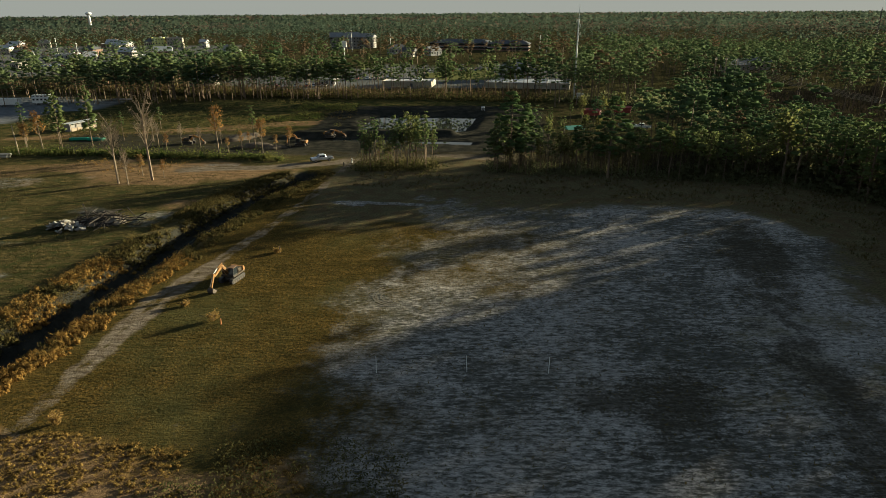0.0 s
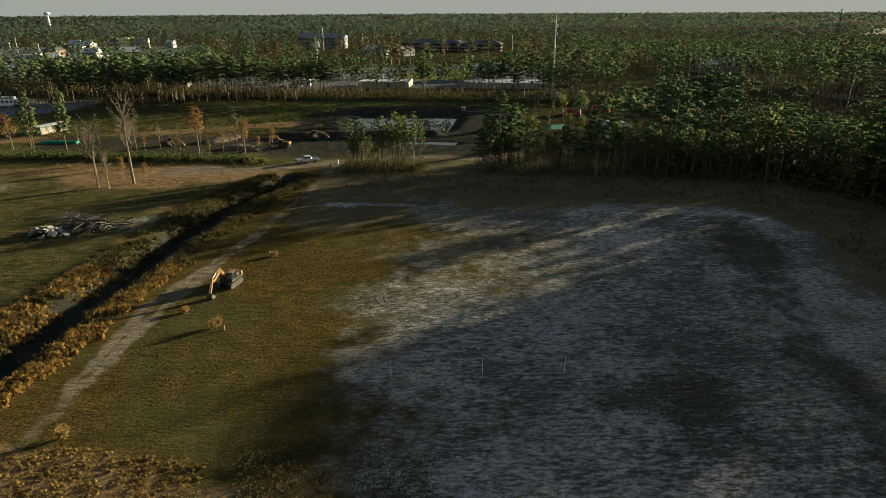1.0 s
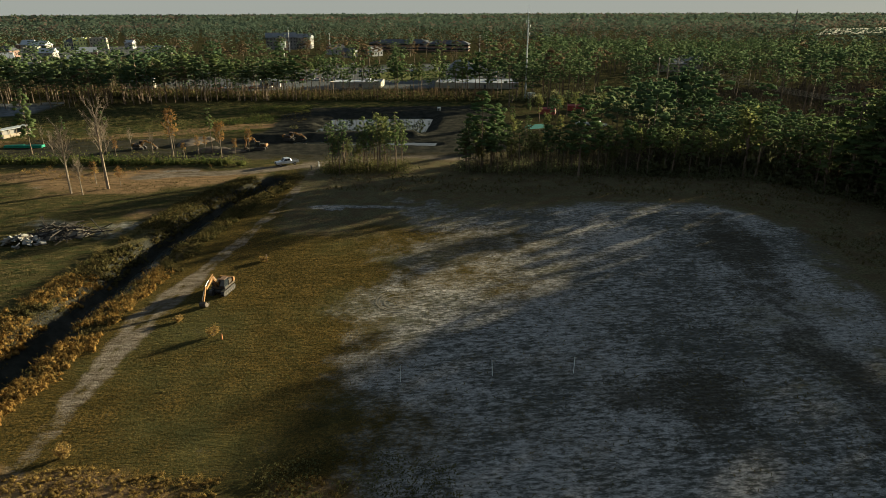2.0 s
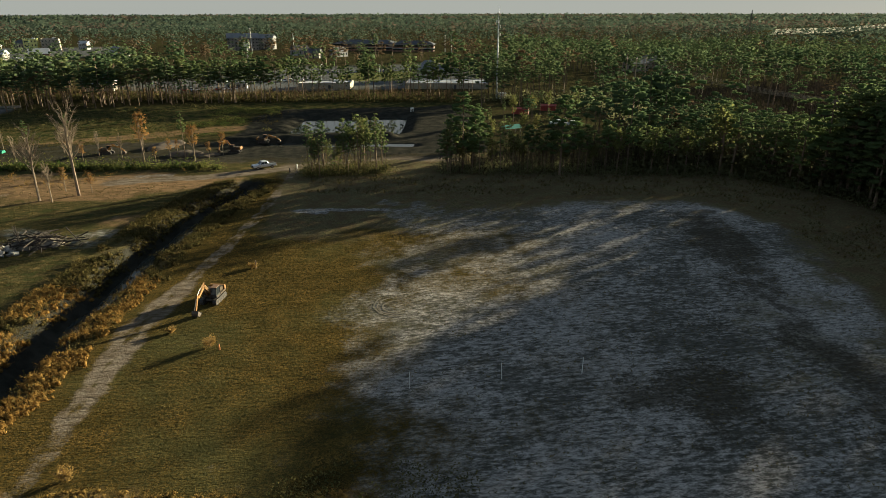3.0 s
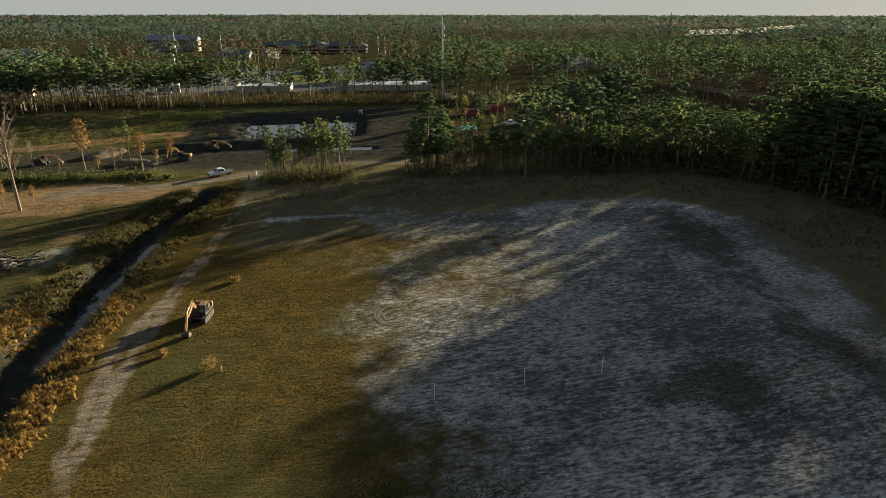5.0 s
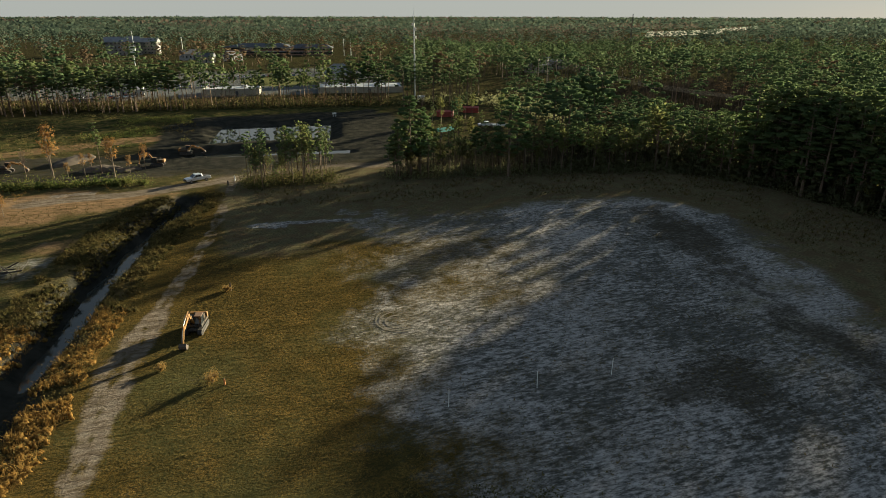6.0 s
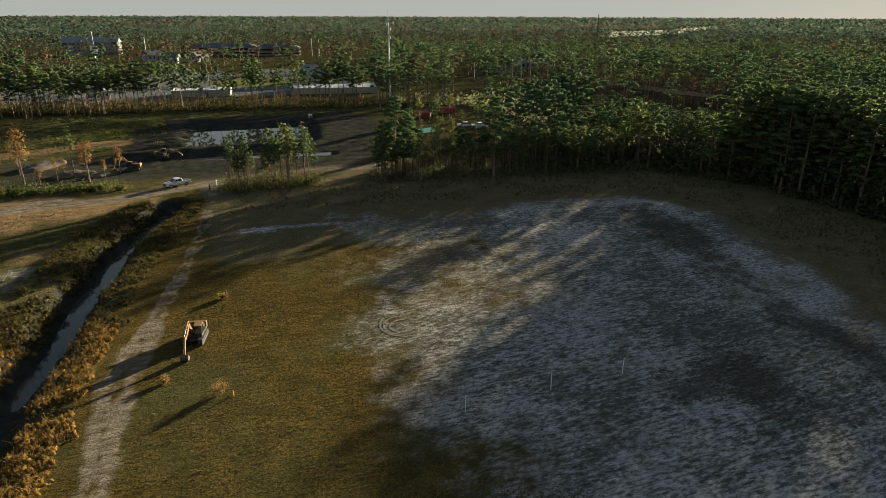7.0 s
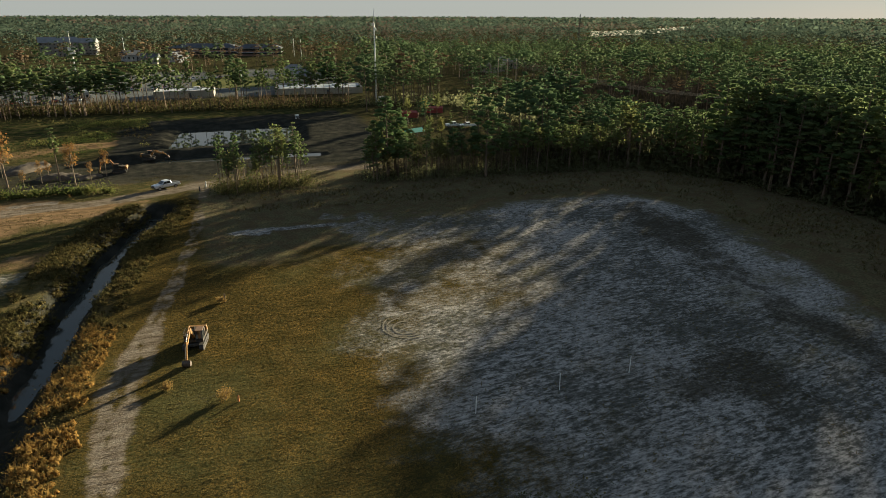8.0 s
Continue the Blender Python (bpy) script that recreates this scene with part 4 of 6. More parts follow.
X, Y = scatter(sr, [(78, 160), (98, 150), (100, 250), (90, 262), (62, 285), (46, 272), (60, 270), (86, 256), (86, 200)], 3.4)
bushes("inner_brush", sr, X, Y, 4.5, 48, 0.65, THICKET, "brush inside the woods", 0.8)


# thicket that closes the woods' edge below the crowns: leafless stems over low brush
def stems(name, r, X, Y, h, count, mat, label, spread=0.8, width=0.07):
    """Thin leafless saplings: crossed upright slivers with a few side twigs."""
    n = X.size * count
    base = np.stack([np.repeat(X, count), np.repeat(Y, count), np.repeat(height(X, Y), count) - 0.05], 1) + r.normal(size=(n, 3)) * np.array([spread, spread, 0])
    tall = (h * r.uniform(0.45, 1.2, n))[:, None]
    tip = base + np.concatenate([r.normal(size=(n, 2)) * 0.07 * tall, tall], 1)
    qs = []
    for k in range(4):
        if k == 0:
            a, b, w_ = base, tip, width
        else:
            f = r.uniform(0.35, 0.9, (n, 1))
            a = base + (tip - base) * f
            b = a + unit(r.normal(size=(n, 3)) + [0, 0, 1.1]) * tall * 0.22
            w_ = width * 0.6
        side = unit(np.cross(b - a, r.normal(size=(n, 3)))) * w_
        qs.append(np.stack([a - side, a + side, b + side * 0.4, b - side * 0.4], 1))
    q = np.concatenate(qs)
    tint = np.tile(np.repeat(r.uniform(0, 1, n), 4), 4)
    return tagged(new(name, quads_mesh(name, q.reshape(-1, 3), len(q), mat, {"tint": tint})), label, "thicket", kind="stuff")


X, Y = scatter(sr, [(55, 140), (79, 133.5), (88.5, 113), (90.5, 90), (92, 60), (97, -40), (150, -60), (140, 60), (128, 102), (104, 114), (108, 200), (90, 200), (76, 170)], 3.0)
understorey("understorey", sr, X, Y, 8.0, THICKET, "evergreen saplings crowding under the pines")
TAWNY = foliage("tawny_stems", (0.08, 0.056, 0.033), (0.17, 0.118, 0.065), "tint", 0.2)
STEMS = foliage("leafless_stems", (0.035, 0.03, 0.022), (0.095, 0.075, 0.055), "tint", 0.1)
X, Y = scatter(sr, [(12, 148), (55, 142.5), (81, 135.5), (91.5, 114), (94, 60), (98, -20), (107, -20), (103, 60), (101, 116), (92, 138), (84, 147), (60, 154), (14, 156)], 2.0)
stems("edge_stems", sr, X, Y, 6.5, 6, STEMS, "grey brown leafless saplings along the woods' edge", 0.9, 0.045)
X, Y = scatter(sr, [(55, 142.5), (81, 135.5), (91.5, 114), (94, 60), (98, -20), (107, -20), (103, 60), (101, 116), (92, 138), (84, 147), (60, 154)], 2.1)
bushes("edge_thicket", sr, X, Y, 3.6, 40, 0.5, THICKET, "dense dark thicket closing the woods' edge")
X, Y = scatter(sr, [(-20, 152), (-3, 151.5), (-2, 158), (-19, 160)], 2.2)
stems("clump_saplings", sr, X, Y, 6.0, 2, TAWNY, "thin tawny saplings in the clump of young pines", 0.9, 0.03)
X, Y = scatter(sr, [(-230, 320), (-100, 305), (-60, 292), (30, 274), (44, 270), (46, 282), (-60, 304), (-100, 318), (-230, 336)], 2.8)
stems("row_saplings", sr, X, Y, 5.0, 5, TAWNY, "tawny leafless saplings under the far pines", 1.2, 0.09)
X, Y = scatter(sr, [(106, 120), (128, 106), (150, 185), (190, 212), (236, 262), (240, 300), (190, 300), (134, 300), (116, 285)], 3.6)
tall = 1.5 + 3.2 * step(X - 0.35 * (Y - 120), 118, 150)
for lo, hi in ((0, 3.0), (3.0, 9)):
    ok = (tall >= lo) & (tall < hi)
    stems("corridor_stems" if lo == 0 else "leafless_stand", sr, X[ok], Y[ok], 1.8 if lo == 0 else 4.2, 12, STEMS, "low brown brush in the cleared corridor" if lo == 0 else "shaded brown leafless woods beyond the corridor", 1.5, 0.1)


X, Y = scatter(sr, [(100, 100), (106, 40), (240, 20), (300, 200), (190, 208), (150, 182), (128, 104), (104, 112), (110, 285), (64, 292), (86, 256), (102, 200)], 6.0)
bushes("woods_floor_brush", sr, X, Y, 4.5, 14, 1.5, THICKET, "brush covering the floor of the woods")


def arc(cx, cy, r0, a0, a1, wd, squash=1.0):
    """A curved wheel mark, a little above the ground."""
    vs, fs = [], []
    n = 40
    for i in range(n + 1):
        a = radians(a0 + (a1 - a0) * i / n)
        for rr in (r0 - wd / 2, r0 + wd / 2):
            x, y = cx + rr * math.cos(a), cy + rr * squash * math.sin(a)
            vs.append((x, y, float(height(x, y)) + 0.045))
        if i:
            fs.append((2 * i - 2, 2 * i - 1, 2 * i + 1, 2 * i))
    return vs, fs


MARK = plain("pale_scuffed_sand", (0.2, 0.175, 0.135), (0.12, 0.1, 0.07), 0.95, 0, 1.2, 0.1)
vs, fs = [], []
for a in ((-6.6, 78.3, 1.6, 60, 300, 0.22), (-6.4, 78.5, 2.5, 90, 290, 0.22), (-6.0, 78.7, 3.3, 130, 270, 0.2)):
    v_, f_ = arc(*a)
    fs += [tuple(i + len(vs) for i in f) for f in f_]
    vs += v_
tagged(new("wheel_marks", mesh_from("wheel_marks", vs, fs, MARK)), "pale curved wheel marks in the sand", "wheel marks", kind="structure")

for i, (x, y, h) in enumerate([(44, 214, 9), (49, 219, 10), (54, 222, 8), (58, 225, 9), (62, 229, 10), (66, 232, 9), (36, 183, 8), (42, 184, 9), (33, 190, 10), (47, 186, 8), (52, 190, 9), (30, 176, 9), (60, 196, 10), (70, 214, 11)]):
    plant(("young", "scrub")[i % 2], x, y, h, i)


# ---- builders for made things ----
def box(bm, c, s, turn=0.0, bevel=0.0, tilt=0.0):
    """A box of size s centred at c, turned about z and tilted about y (degrees), with bevelled edges."""
    r = bmesh.ops.create_cube(bm, size=1.0, matrix=pose(*c, 0, tilt, turn) @ Matrix.Diagonal((*s, 1)))
    if bevel:
        edges = list({e for v in r["verts"] for e in v.link_edges})
        bmesh.ops.bevel(bm, geom=edges, offset=bevel, segments=1, affect="EDGES", profile=0.5)
    return bm


def rod(bm, a, b, r, r2=None, sides=8):
    """A round bar from a to b."""
    a, b = Vector(a), Vector(b)
    d = b - a
    m = Matrix.Translation((a + b) / 2) @ d.to_track_quat("Z", "Y").to_matrix().to_4x4()
    bmesh.ops.create_cone(bm, cap_ends=True, segments=sides, radius1=r, radius2=r if r2 is None else r2, depth=d.length, matrix=m)
    return bm


def slab(bm, profile, y0, y1, m=None):
    """A profile in x and z, drawn out from y0 to y1."""
    m = m or Matrix.Identity(4)
    a = [bm.verts.new(m @ Vector((x, y0, z))) for x, z in profile]
    b = [bm.verts.new(m @ Vector((x, y1, z))) for x, z in profile]
    bm.faces.new(a)
    bm.faces.new(b[::-1])
    n = len(a)
    for i in range(n):
        bm.faces.new((a[i], b[i], b[(i + 1) % n], a[(i + 1) % n]))
    bmesh.ops.recalc_face_normals(bm, faces=bm.faces[:])
    return bm


def B():
    return bmesh.new()


YELLOW = plain("worn_yellow_paint", (0.25, 0.122, 0.016), (0.1, 0.05, 0.015), 0.75, 0, 1.5, 0.4)
DIRTY = plain("dusty_dark_panels", (0.065, 0.043, 0.022), (0.03, 0.024, 0.016), 0.85, 0, 1.5)
RUSTY = plain("rubbed_steel", (0.11, 0.085, 0.065), (0.05, 0.042, 0.035), 0.8, 0.2, 3)
BLACK = plain("black_rubber", (0.035, 0.034, 0.033), (0.06, 0.055, 0.05), 0.85, 0, 4, 0.2)
DARKSTEEL = plain("dark_steel", (0.07, 0.068, 0.065), (0.12, 0.10, 0.08), 0.6, 0.5, 4)
CHROME = plain("bright_rod", (0.42, 0.41, 0.4), (0.3, 0.29, 0.28), 0.4, 0.9, 4)
PALE = plain("white_paint", (0.78, 0.77, 0.74), (0.62, 0.6, 0.56), 0.5, 0, 1.2)
SILVER = plain("silver_car_paint", (0.62, 0.63, 0.65), (0.5, 0.51, 0.53), 0.35, 0.3, 1.2)
CONCRETE = plain("broken_concrete", (0.3, 0.285, 0.26), (0.15, 0.14, 0.125), 0.9, 0, 1.5, 0.2, 0.4)
TANROOF = plain("cab_roof_tan", (0.18, 0.1, 0.055), (0.1, 0.06, 0.035), 0.85, 0, 2)
REDPAINT = plain("red_metal_sheet", (0.26, 0.045, 0.03), (0.16, 0.03, 0.024), 0.6, 0, 0.8)
GREENSHEET = plain("green_plastic", (0.03, 0.26, 0.16), (0.02, 0.18, 0.11), 0.5, 0, 1.5)
ORANGE = plain("faded_orange", (0.62, 0.25, 0.07), (0.5, 0.22, 0.08), 0.7, 0, 5)
WOODGREY = plain("weathered_wood", (0.36, 0.29, 0.21), (0.2, 0.16, 0.12), 0.9, 0, 4, 0.15, 0.3)
BRICKRED = plain("brick_wall", (0.22, 0.135, 0.1), (0.17, 0.11, 0.085), 0.9, 0, 0.6)
WALLWHITE = plain("weathered_white_wall", (0.34, 0.34, 0.34), (0.26, 0.26, 0.26), 0.85, 0, 0.3)
CREAM = plain("cream_render", (0.34, 0.31, 0.25), (0.27, 0.245, 0.2), 0.85, 0, 0.3)
DULLWALL = plain("dull_beige_siding", (0.23, 0.215, 0.2), (0.18, 0.165, 0.15), 0.85, 0, 0.3)
LIMEWALL = plain("yellow_green_render", (0.60, 0.60, 0.22), (0.5, 0.5, 0.2), 0.85, 0, 0.3)
TEAL = plain("teal_render", (0.10, 0.42, 0.38), (0.08, 0.34, 0.3), 0.85, 0, 0.3)
GREYROOF = plain("grey_roof", (0.20, 0.205, 0.215), (0.14, 0.14, 0.15), 0.85, 0, 0.3)
PALEROOF = plain("pale_membrane_roof", (0.42, 0.43, 0.44), (0.3, 0.31, 0.32), 0.8, 0, 0.15)
DARKROOF = plain("dark_shingle_roof", (0.07, 0.075, 0.09), (0.05, 0.05, 0.06), 0.85, 0, 0.4)
ASPHALT = plain("asphalt", (0.11, 0.115, 0.125), (0.075, 0.078, 0.085), 0.9, 0, 0.2, 0.2)
gl = Nodes("dark_glass")
GLASS = gl.done((0.02, 0.024, 0.028), 0.06, 0.0, 0.6)
cp = Nodes("car_paints")
ramp = cp.t.nodes.new("ShaderNodeValToRGB")
ramp.color_ramp.interpolation = "CONSTANT"
for i, (p, c) in enumerate([(0, (0.7, 0.7, 0.7)), (0.3, (0.05, 0.05, 0.055)), (0.5, (0.4, 0.4, 0.42)), (0.7, (0.3, 0.03, 0.03)), (0.85, (0.05, 0.09, 0.2))]):
    el = ramp.color_ramp.elements[i] if i < 2 else ramp.color_ramp.elements.new(p)
    el.position, el.color = p, (*c, 1)
cp.link(cp.random(), ramp.inputs[0])
CARS = cp.done(ramp.outputs[0], 0.35, 0.2, 0.5)


# ---- machines and vehicles ----
def excavator(x, y, turn, arm, label, house_turn=0.0, paint=YELLOW, scale=1.0):
    """A tracked excavator. arm: places of the boom's knee, boom's end and stick's end, ahead of the slew centre and up."""
    z = float(height(x, y))
    ob = root("excavator", x, y, z, turn, label, "excavator", scale=scale)
    for side in (-1, 1):
        yy = side * 1.12
        prof = []
        for k in range(9):
            a = math.pi / 2 + math.pi * k / 8
            prof.append((-1.65 + 0.45 * math.cos(a), 0.47 + 0.45 * math.sin(a)))
        for k in range(9):
            a = -math.pi / 2 + math.pi * k / 8
            prof.append((1.65 + 0.45 * math.cos(a), 0.47 + 0.45 * math.sin(a)))
        tr_ob = part("track", slab(B(), prof, yy - 0.3, yy + 0.3), BLACK, ob, "dusty black crawler track")
        b = B()
        for k in range(15):
            box(b, (-1.75 + 0.25 * k, yy, 0.935), (0.17, 0.62, 0.05))
            box(b, (-1.75 + 0.25 * k, yy, 0.02), (0.17, 0.62, 0.04))
        part("track_pads", b, DARKSTEEL, tr_ob)
        for k in range(6):
            part("roller", rod(B(), (-1.6 + 0.64 * k, yy + side * 0.29, 0.36), (-1.6 + 0.64 * k, yy + side * 0.34, 0.36), 0.2, sides=10), RUSTY, tr_ob)
    b = box(B(), (0, 0, 0.55), (2.2, 1.7, 0.5), 0, 0.08)
    rod(b, (0, 0, 0.75), (0, 0, 1.08), 0.65, sides=16)
    part("undercarriage", b, DARKSTEEL, ob)
    T = pose(0, 0, 0, 0, 0, house_turn)
    body = part("body", box(box(B(), (-0.55, 0, 1.22), (3.5, 2.7, 0.3), 0, 0.05), (-0.35, -0.85, 1.65), (2.4, 1.0, 0.62), 0, 0.09), DIRTY, ob, "dark dusty upper body", T)
    hood = box(B(), (-1.25, 0.35, 1.72), (1.4, 1.5, 0.72), 0, 0.12)
    part("engine_cover", hood, DIRTY, body, "dark dusty engine cover")
    cw = slab(B(), [(-1.75, 1.1), (-2.35, 1.2), (-2.45, 1.6), (-2.3, 2.1), (-1.75, 2.1)], -1.32, 1.32)
    bmesh.ops.bevel(cw, geom=cw.edges[:], offset=0.07, segments=1, affect="EDGES")
    part("counterweight", cw, paint, body, "heavy rounded yellow counterweight")
    part("exhaust", rod(B(), (-1.0, -0.2, 2.0), (-1.0, -0.2, 2.55), 0.07), DARKSTEEL, body)
    b = B()
    for k in range(6):
        box(b, (-1.4 + 0.16 * k, -1.36, 1.62), (0.08, 0.03, 0.4))
    part("side_grille", b, DARKSTEEL, body)
    # cab on the machine's left
    prof = [(0.0, 1.2), (1.35, 1.2), (1.5, 1.75), (1.2, 2.85), (0.0, 2.85)]
    cab_ob = part("cab", box(B(), (0.7, 0.87, 1.4), (1.36, 0.92, 0.42), 0, 0.04), BLACK, ob, "black framed cab", T)
    for yy in (0.4, 1.34):
        for i in range(5):
            (ax, az), (bx, bz) = prof[i], prof[(i + 1) % 5]
            part("pillar", rod(B(), (ax, yy, az), (bx, yy, bz), 0.055, sides=6), BLACK, cab_ob)
    for ax, az in prof:
        part("crossbar", rod(B(), (ax, 0.4, az), (ax, 1.34, az), 0.055, sides=6), BLACK, cab_ob)
    part("cab_roof", box(B(), (0.6, 0.87, 2.9), (1.42, 1.04, 0.1), 0, 0.04), TANROOF, cab_ob, "dusty tan cab roof")
    for yy in (0.41, 1.31):
        glass = slab(B(), [(0.04, 1.62), (1.42, 1.62), (1.46, 1.77), (1.17, 2.81), (0.04, 2.81)], yy, yy + 0.02)
        part("side_window", glass, GLASS, cab_ob, "dark tinted side glass")
    part("windscreen", slab(B(), [(1.46, 1.77), (1.17, 2.81), (1.15, 2.80), (1.44, 1.76)], 0.45, 1.29), GLASS, cab_ob, "dark tinted windscreen")
    part("rear_window", slab(B(), [(0.02, 1.65), (0.04, 1.65), (0.04, 2.8), (0.02, 2.8)], 0.45, 1.29), GLASS, cab_ob, "dark tinted rear glass")
    part("seat", box(box(B(), (0.5, 0.87, 1.7), (0.5, 0.5, 0.14)), (0.28, 0.87, 2.0), (0.12, 0.5, 0.6)), BLACK, cab_ob)
    b = B()
    for px_, py_ in ((1.0, -1.3), (0.2, -1.3), (-0.6, -1.3)):
        rod(b, (px_, py_, 1.9), (px_, py_, 2.5), 0.025, sides=5)
    rod(b, (1.0, -1.3, 2.5), (-0.6, -1.3, 2.5), 0.025, sides=5)
    part("handrail", b, BLACK, ob, m=T)
    # arm
    foot = (0.55, 1.55)
    knee, end, tip = arm

    def beam(p, q, h0, h1, half):
        d = Vector((q[0] - p[0], q[1] - p[1])).normalized()
        n = Vector((-d.y, d.x))
        return [(p[0] - n.x * h0, p[1] - n.y * h0), (q[0] - n.x * h1, q[1] - n.y * h1), (q[0] + n.x * h1, q[1] + n.y * h1), (p[0] + n.x * h0, p[1] + n.y * h0)], half

    bm_ = B()
    for p, q, h0, h1 in ((foot, knee, 0.2, 0.3), (knee, end, 0.3, 0.17)):
        prof, half = beam(p, q, h0, h1, 0.22)
        slab(bm_, prof, -0.17, 0.17)
    boom = part("boom", bm_, paint, ob, "bent yellow boom", T)
    prof, half = beam((end[0] + 0.1, end[1] + 0.5), tip, 0.22, 0.12, 0.17)
    stick = part("stick", slab(B(), prof, -0.14, 0.14), paint, ob, "yellow stick arm", T)
    kx, kz = (foot[0] + knee[0]) / 2 + 0.3, (foot[1] + knee[1]) / 2
    for yy in (-0.36, 0.36):
        b = rod(B(), (0.95, yy, 1.25), (kx, yy, kz - 0.1), 0.09)
        part("lift_cylinder", b, paint, boom)
        part("lift_piston", rod(B(), (kx, yy, kz - 0.1), (knee[0], yy, knee[1]), 0.05), CHROME, boom)
    top = ((knee[0] + end[0]) / 2, (knee[1] + end[1]) / 2 + 0.5)
    b = rod(B(), (knee[0] - 0.3, 0, knee[1] + 0.42), (top[0], 0, top[1] + 0.05), 0.1)
    part("stick_cylinder", b, paint, boom)
    part("stick_piston", rod(B(), (top[0], 0, top[1] + 0.05), (end[0] + 0.1, 0, end[1] + 0.5), 0.055), CHROME, boom)
    part("bucket_cylinder", rod(B(), (end[0] + 0.4, 0, end[1] + 0.35), (tip[0] + 0.35, 0, tip[1] + 0.4), 0.07), DARKSTEEL, stick)
    # bucket
    bk = B()
    ring = [(0.15, 0.15), (0.45, -0.15), (0.45, -0.55), (0.15, -0.85), (-0.35, -0.9), (-0.75, -0.7)]
    outer = [(tip[0] + px_, tip[1] + pz_) for px_, pz_ in ring]
    inner = [(tip[0] + px_ * 0.86 - 0.05, tip[1] + pz_ * 0.86 - 0.02) for px_, pz_ in ring]
    slab(bk, outer + inner[::-1], -0.52, 0.52)
    for yy in (-0.52, 0.47):
        slab(bk, outer, yy, yy + 0.05)
    bucket = part("bucket", bk, RUSTY, ob, "worn brown steel bucket", T)
    for k in range(5):
        part("tooth", box(B(), (tip[0] - 0.86, -0.42 + 0.21 * k, tip[1] - 0.64), (0.26, 0.09, 0.07), 0, 0, 25), DARKSTEEL, bucket)
    return ob


excavator(-30.7, 84.4, -105, ((2.6, 3.85), (4.9, 2.75), (6.2, 1.0)), "orange-yellow tracked excavator parked with bucket on the turf", scale=0.81)
excavator(-75.8, 186.5, -10, ((2.2, 3.0), (4.4, 2.4), (6.3, 0.95)), "yellow excavator idle in the work yard behind bare trees", scale=0.78)
excavator(-41.2, 182.2, 172, ((2.4, 3.9), (4.8, 3.2), (5.6, 0.95)), "excavator with pale counterweight and arm over dug soil", scale=0.78)
excavator(-34.6, 193.6, -8, ((2.2, 2.7), (4.4, 1.9), (6.1, 0.95)), "yellow excavator with lowered arm on the soil bank", scale=0.78)


def wheel(parent, x, y, side, r=0.4, w=0.26):
    t = part("wheel", rod(B(), (x, y - w / 2, r), (x, y + w / 2, r), r, sides=16), BLACK, parent, "black tyre")
    part("rim", rod(B(), (x, y + side * (w / 2), r), (x, y + side * (w / 2 + 0.015), r), r * 0.6, sides=12), CHROME, t, "metal rim")


def pickup(x, y, turn, label, paint):
    """A crew-cab pickup, 5.8 m long, nose along +x."""
    ob = root("pickup_truck", x, y, float(height(x, y)), turn, label, "pickup truck")
    low = slab(B(), [(-2.9, 0.55), (2.75, 0.5), (2.9, 0.75), (2.85, 1.0), (2.6, 1.12), (1.35, 1.2), (-2.85, 1.2), (-2.9, 1.0)], -0.97, 0.97)
    bmesh.ops.bevel(low, geom=low.edges[:], offset=0.06, segments=1, affect="EDGES")
    body = part("body", low, paint, ob)
    roof = slab(B(), [(1.4, 1.18), (0.6, 1.84), (-0.75, 1.86), (-1.05, 1.18)], -0.84, 0.84)
    bmesh.ops.bevel(roof, geom=roof.edges[:], offset=0.07, segments=1, affect="EDGES")
    cabin = part("cabin", roof, paint, ob)
    for side in (-1, 1):
        for a, b in ((0.15, 0.85), (-0.75, 0.05)):
            prof = [(a + 0.04, 1.27), (b + (0.12 if b > 0.5 else 0), 1.27), (b - (0.27 if b > 0.5 else 0.02), 1.72), (a + 0.04, 1.72)]
            part("side_window", slab(B(), prof, side * 0.852 - 0.01, side * 0.852 + 0.01), GLASS, cabin)
    for p, q in (((1.36, 1.25), (0.68, 1.80)), ((-1.04, 1.25), (-0.80, 1.80))):
        o = 0.03 if p[0] > 0 else -0.03
        part("windscreen", slab(B(), [p, q, (q[0] + o, q[1] + 0.01), (p[0] + o, p[1] + 0.01)], -0.72, 0.72), GLASS, cabin)
    part("bed_floor", box(B(), (-2.0, 0, 1.215), (1.72, 1.7, 0.03)), BLACK, body, "dark open load bed")
    part("front_bumper", box(B(), (2.92, 0, 0.62), (0.12, 1.9, 0.26), 0, 0.04), DARKSTEEL, ob)
    part("rear_bumper", box(B(), (-2.95, 0, 0.62), (0.14, 1.85, 0.2), 0, 0.04), CHROME, ob)
    part("grille", box(B(), (2.9, 0, 0.9), (0.06, 1.2, 0.26)), BLACK, ob)
    for side in (-1, 1):
        part("headlight", box(B(), (2.83, side * 0.78, 0.93), (0.1, 0.3, 0.2), 0, 0.03), PALE, ob, "clear headlight")
        part("tail_light", box(B(), (-2.9, side * 0.88, 0.98), (0.06, 0.14, 0.34)), REDPAINT, ob, "red tail light")
        part("mirror", box(B(), (0.95, side * 1.06, 1.3), (0.12, 0.2, 0.2), 0, 0.03), BLACK, ob)
        for wx in (1.85, -1.75):
            wheel(ob, wx, side * 0.86, side)
    return ob


pickup(-31.4, 161.6, 205, "silver crew cab pickup parked on the dirt road", SILVER)
pickup(66, 206, 160, "white pickup standing in the yard behind the woods", PALE)
pickup(62, 209, 165, "white work truck beside another in the yard", PALE)

